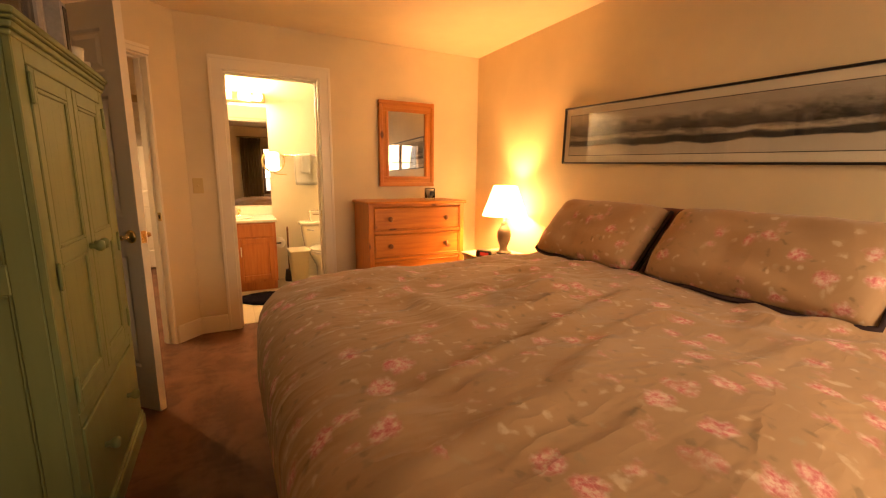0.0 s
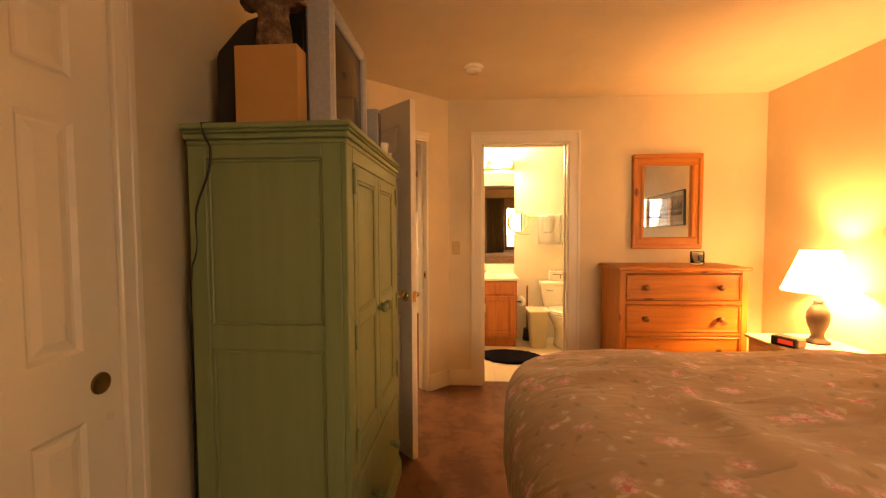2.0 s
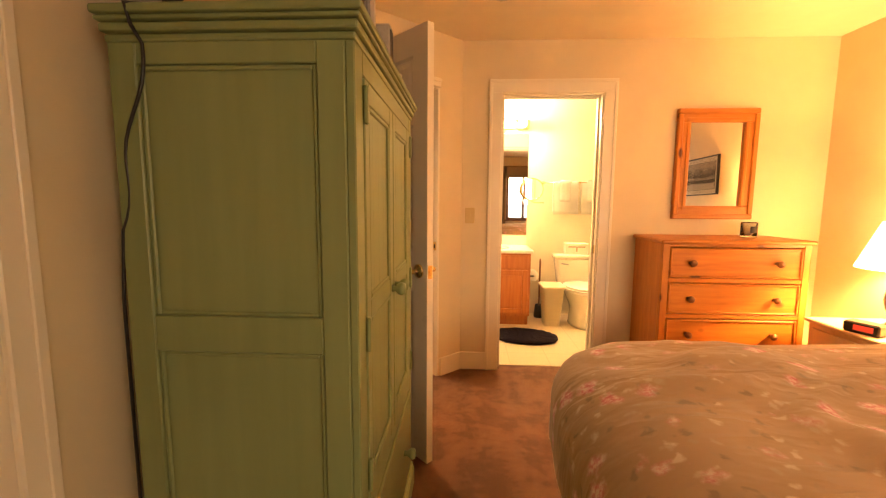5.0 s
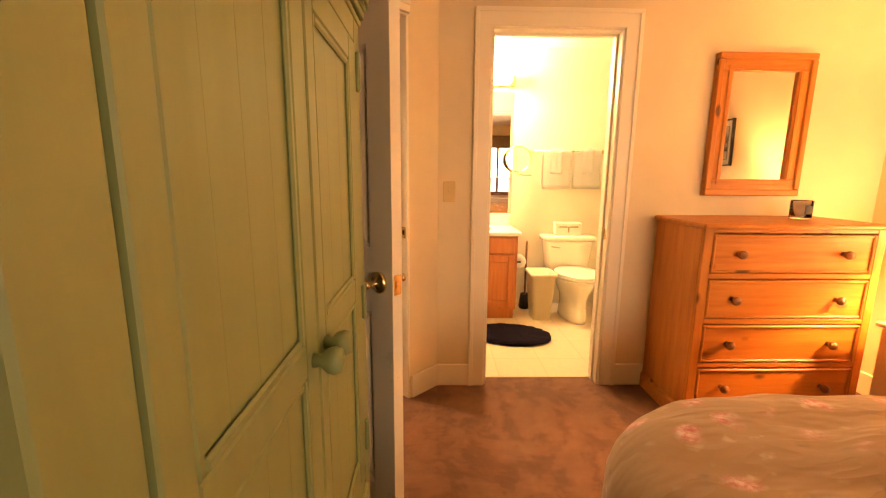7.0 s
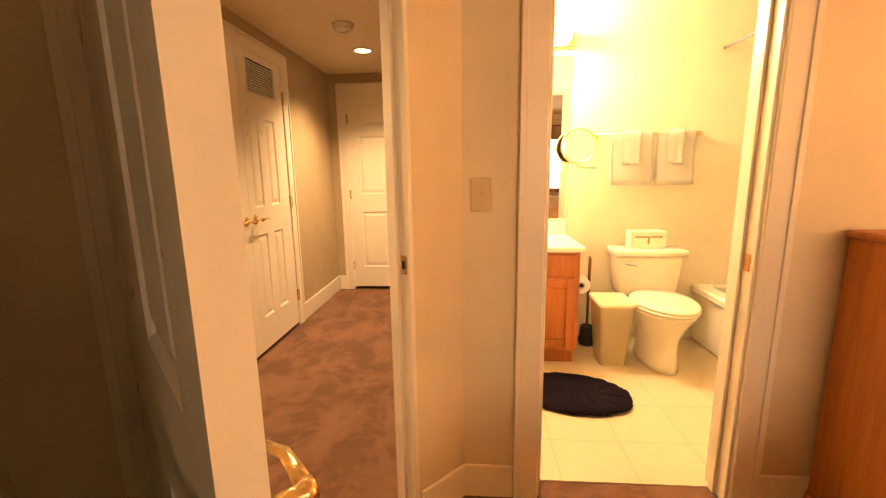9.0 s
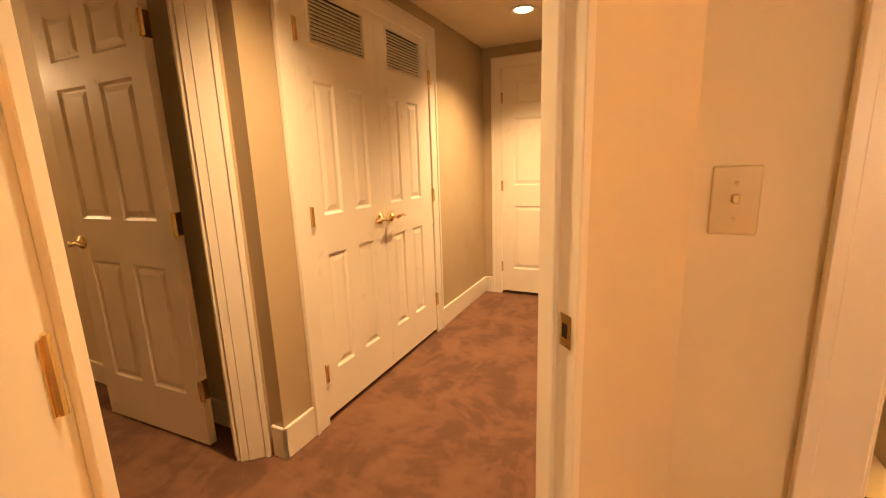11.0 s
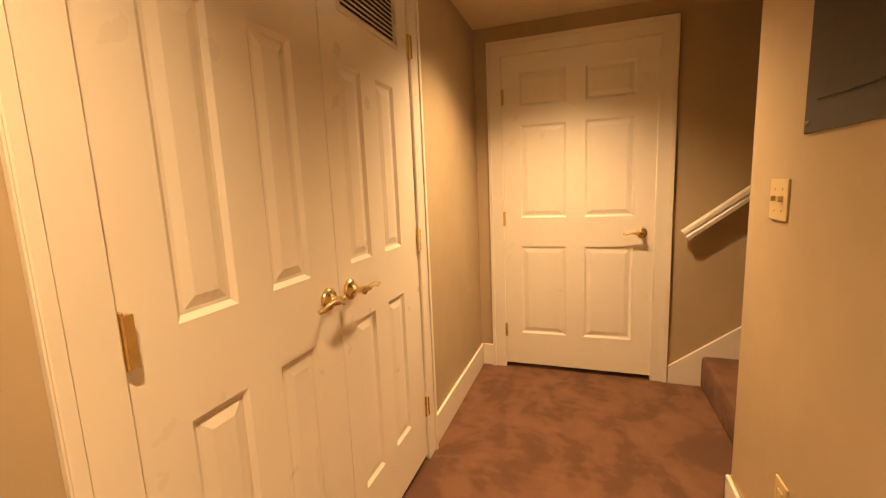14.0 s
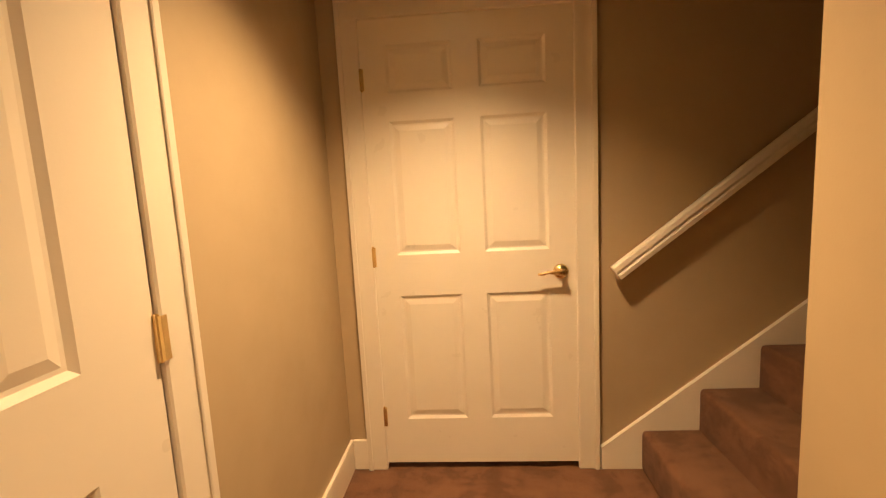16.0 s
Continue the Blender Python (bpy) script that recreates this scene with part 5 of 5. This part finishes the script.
def rect_ring(hx, hy, z, r=0.03, n=5):
    out = []
    for sx, sy, a0 in ((1, 1, 0), (-1, 1, 90), (-1, -1, 180), (1, -1, 270)):
        for k in range(n):
            a = radians(a0 + 90 * k / (n - 1))
            out.append(bm.verts.new((sx * (hx - r) + r * math.cos(a), sy * (hy - r) + r * math.sin(a), z)))
    return out


prev = None
for hx, hy, z in ((0.078, 0.095, 0.0), (0.105, 0.130, 0.395), (0.116, 0.141, 0.397), (0.116, 0.141, 0.418), (0.101, 0.126, 0.418), (0.074, 0.091, 0.01)):
    ring = rect_ring(hx, hy, z)
    if prev:
        for i in range(len(ring)):
            bm.faces.new((prev[i], prev[(i + 1) % len(ring)], ring[(i + 1) % len(ring)], ring[i]))
    else:
        bm.faces.new(list(reversed(ring)))
    prev = ring
bm.faces.new(prev)
bmesh.ops.recalc_face_normals(bm, faces=bm.faces)
part("body", bm, M_BIN, bn, "", True)

br = thing("toilet_brush", "toilet brush with tan handle in a black holder", "toilet brush", (0.765, 4.87, 0.004))
part("holder", lathe([(0.0, 0.0), (0.05, 0.0), (0.055, 0.02), (0.042, 0.14), (0.036, 0.14), (0.04, 0.02), (0.0, 0.015)], 20), M_BLACK, br, "black holder", True)
part("handle", tube([(0, 0, 0.02), (0, 0, 0.62), (0, 0, 0.65)], [0.009, 0.011, 0.007]), M_KNOBWOOD, br, "tan handle", True)
tp = thing("toilet_paper", "white paper roll on a holder at the vanity side", "toilet paper", (VX1 + 0.055, 4.70, 0.50))
part("paper_roll", lathe([(0.02, -0.05), (0.055, -0.05), (0.055, 0.05), (0.02, 0.05), (0.02, -0.05)], 24, axis="y"), M_TOWEL, tp, "", True)
part("roll_holder", tube([(-0.054, 0.06, 0), (0.0, 0.06, 0), (0.0, -0.06, 0), (-0.054, -0.06, 0)], 0.008), M_DARKWOOD, tp, "", True)
bar = thing("towel_bar", "brass towel bar on the bathroom wall", "towel bar", (0, BNY, 1.475))
part("bar", tube([(0.80, -0.06, 0), (1.47, -0.06, 0)], 0.008, 10), M_BRASS, bar, "", True)
for x in (0.80, 1.47):
    part("bracket", tube([(x, 0, 0), (x, -0.065, 0)], [0.02, 0.012], 12), M_BRASS, bar, "", True)


def towel(w, h):
    bm = bmesh.new()
    path = [(-0.078, -h)] + [(-0.074 - 0.002 * math.sin(k), -h + (h - 0.02) * k / 8) for k in range(1, 9)] + [(-0.066, 0.006), (-0.06, 0.012), (-0.052, 0.006)] + [(-0.044, -0.03), (-0.04, -h * 0.5), (-0.036, -h * 0.9)]
    cols = []
    for i in range(17):
        x = w * (i / 16 - 0.5)
        cols.append([bm.verts.new((x + 0.004 * math.sin(q * 12), p + 0.0018 * math.sin(i * 0.8 + q * 4), q)) for p, q in path])
    for a, b in zip(cols, cols[1:]):
        for k in range(len(path) - 1):
            bm.faces.new((a[k], b[k], b[k + 1], a[k + 1]))
    bmesh.ops.solidify(bm, geom=bm.faces[:], thickness=0.008)
    return bm


for x, w in ((1.03, 0.27), (1.315, 0.25)):
    solid("hanging_towel", towel(w, 0.34), M_TOWEL, "white terry towel folded over the brass bar", "towel", m=pose(x, BNY, 1.475), smooth=True, group="towels on the bar")
    solid("hand_towel", towel(w * 0.42, 0.22), M_TOWEL, "small white washcloth laid over a towel", "towel", m=pose(x - 0.01, BNY - 0.012, 1.49) , smooth=True, group="washcloths on the bar")
rm = thing("shaving_mirror", "round brass shaving mirror on a wall arm", "mirror", (0.665, BNY, 1.40))
part("mirror_rim", lathe([(0.108, 0.0), (0.118, 0.002), (0.121, 0.01), (0.117, 0.018), (0.108, 0.016), (0.108, 0.0)], 36, axis="-y"), M_BRASS, rm, "", True, pose(0, -0.09, 0))
part("mirror_glass", lathe([(0.0, 0.002), (0.109, 0.002), (0.109, 0.014), (0.0, 0.014)], 36, axis="-y"), M_MIRROR, rm, "", False, pose(0, -0.09, 0))
part("arm", tube([(0, -0.085, -0.115), (0.0, -0.08, -0.135), (0.06, -0.05, -0.145), (0.14, -0.02, -0.145), (0.14, 0, -0.145)], 0.006), M_BRASS, rm, "", True)
mat = oval([(0.21, 0.30, -0.30, 0.0), (0.235, 0.325, -0.325, 0.012), (0.225, 0.315, -0.315, 0.028), (0.10, 0.16, -0.16, 0.032)], 64, 0.0)
bmesh.ops.triangulate(mat, faces=[f for f in mat.faces if len(f.verts) > 4])
bmesh.ops.subdivide_edges(mat, edges=mat.edges[:], cuts=2, use_grid_fill=True)
for v in mat.verts:
    k = 0.012 * noise.noise(v.co * 16) + 0.006 * noise.noise(v.co * 50)
    v.co += Vector((v.co.x, v.co.y, 0)).normalized() * k if v.co.length > 0.01 else Vector()
    v.co.z = max(0, v.co.z + (0.006 * noise.noise(v.co * 40) + 0.003 if v.co.z > 0.005 else 0))
solid("bath_mat", mat, M_RUG, "oval dark navy shag bath mat on the floor", "bath mat", m=pose(0.500, 4.150, 0.004, 0, 0, 78) @ Matrix.Diagonal((0.90, 0.98, 1, 1)), smooth=True)

tub = thing("bathtub", "white bathtub along the bathroom wall", "bathtub")
for nm, it in (("apron", (1.56, 3.54, 0.004, 1.60, BNY - 0.002, 0.36)), ("rim", (1.53, 3.54, 0.36, 1.64, BNY - 0.002, 0.42)), ("end_wall", (1.64, 3.54, 0.004, BEX - 0.01, 3.60, 0.42)),
               ("end_wall", (1.64, BNY - 0.07, 0.004, BEX - 0.01, BNY - 0.002, 0.42)), ("back_wall", (BEX - 0.08, 3.60, 0.004, BEX - 0.01, BNY - 0.07, 0.42)), ("tub_floor", (1.60, 3.60, 0.004, BEX - 0.08, BNY - 0.07, 0.08))):
    part(nm, boxes(it, bevel=0.012), M_PORC, tub)
sc = bmesh.new()
cols = []
for k in range(81):
    y = 3.56 + 0.78 * k / 80
    cols.append([sc.verts.new((1.60 + 0.03 * math.sin(k * 0.62) * (0.6 + 0.4 * (2.0 - z) / 1.6), y, z)) for z in (0.44, 0.9, 1.4, 2.0)])
for a, b in zip(cols, cols[1:]):
    for i in range(3):
        sc.faces.new((a[i], b[i], b[i + 1], a[i + 1]))
solid("shower_curtain", sc, M_WHITECLOTH, "white shower curtain drawn to one side", "shower curtain", smooth=True)
solid("shower_rod", tube([(1.60, NY + 0.13, 2.02), (1.60, BNY - 0.001, 2.02)], 0.012), M_SILVER, "metal shower curtain rod across the tub", "curtain rod", smooth=True)
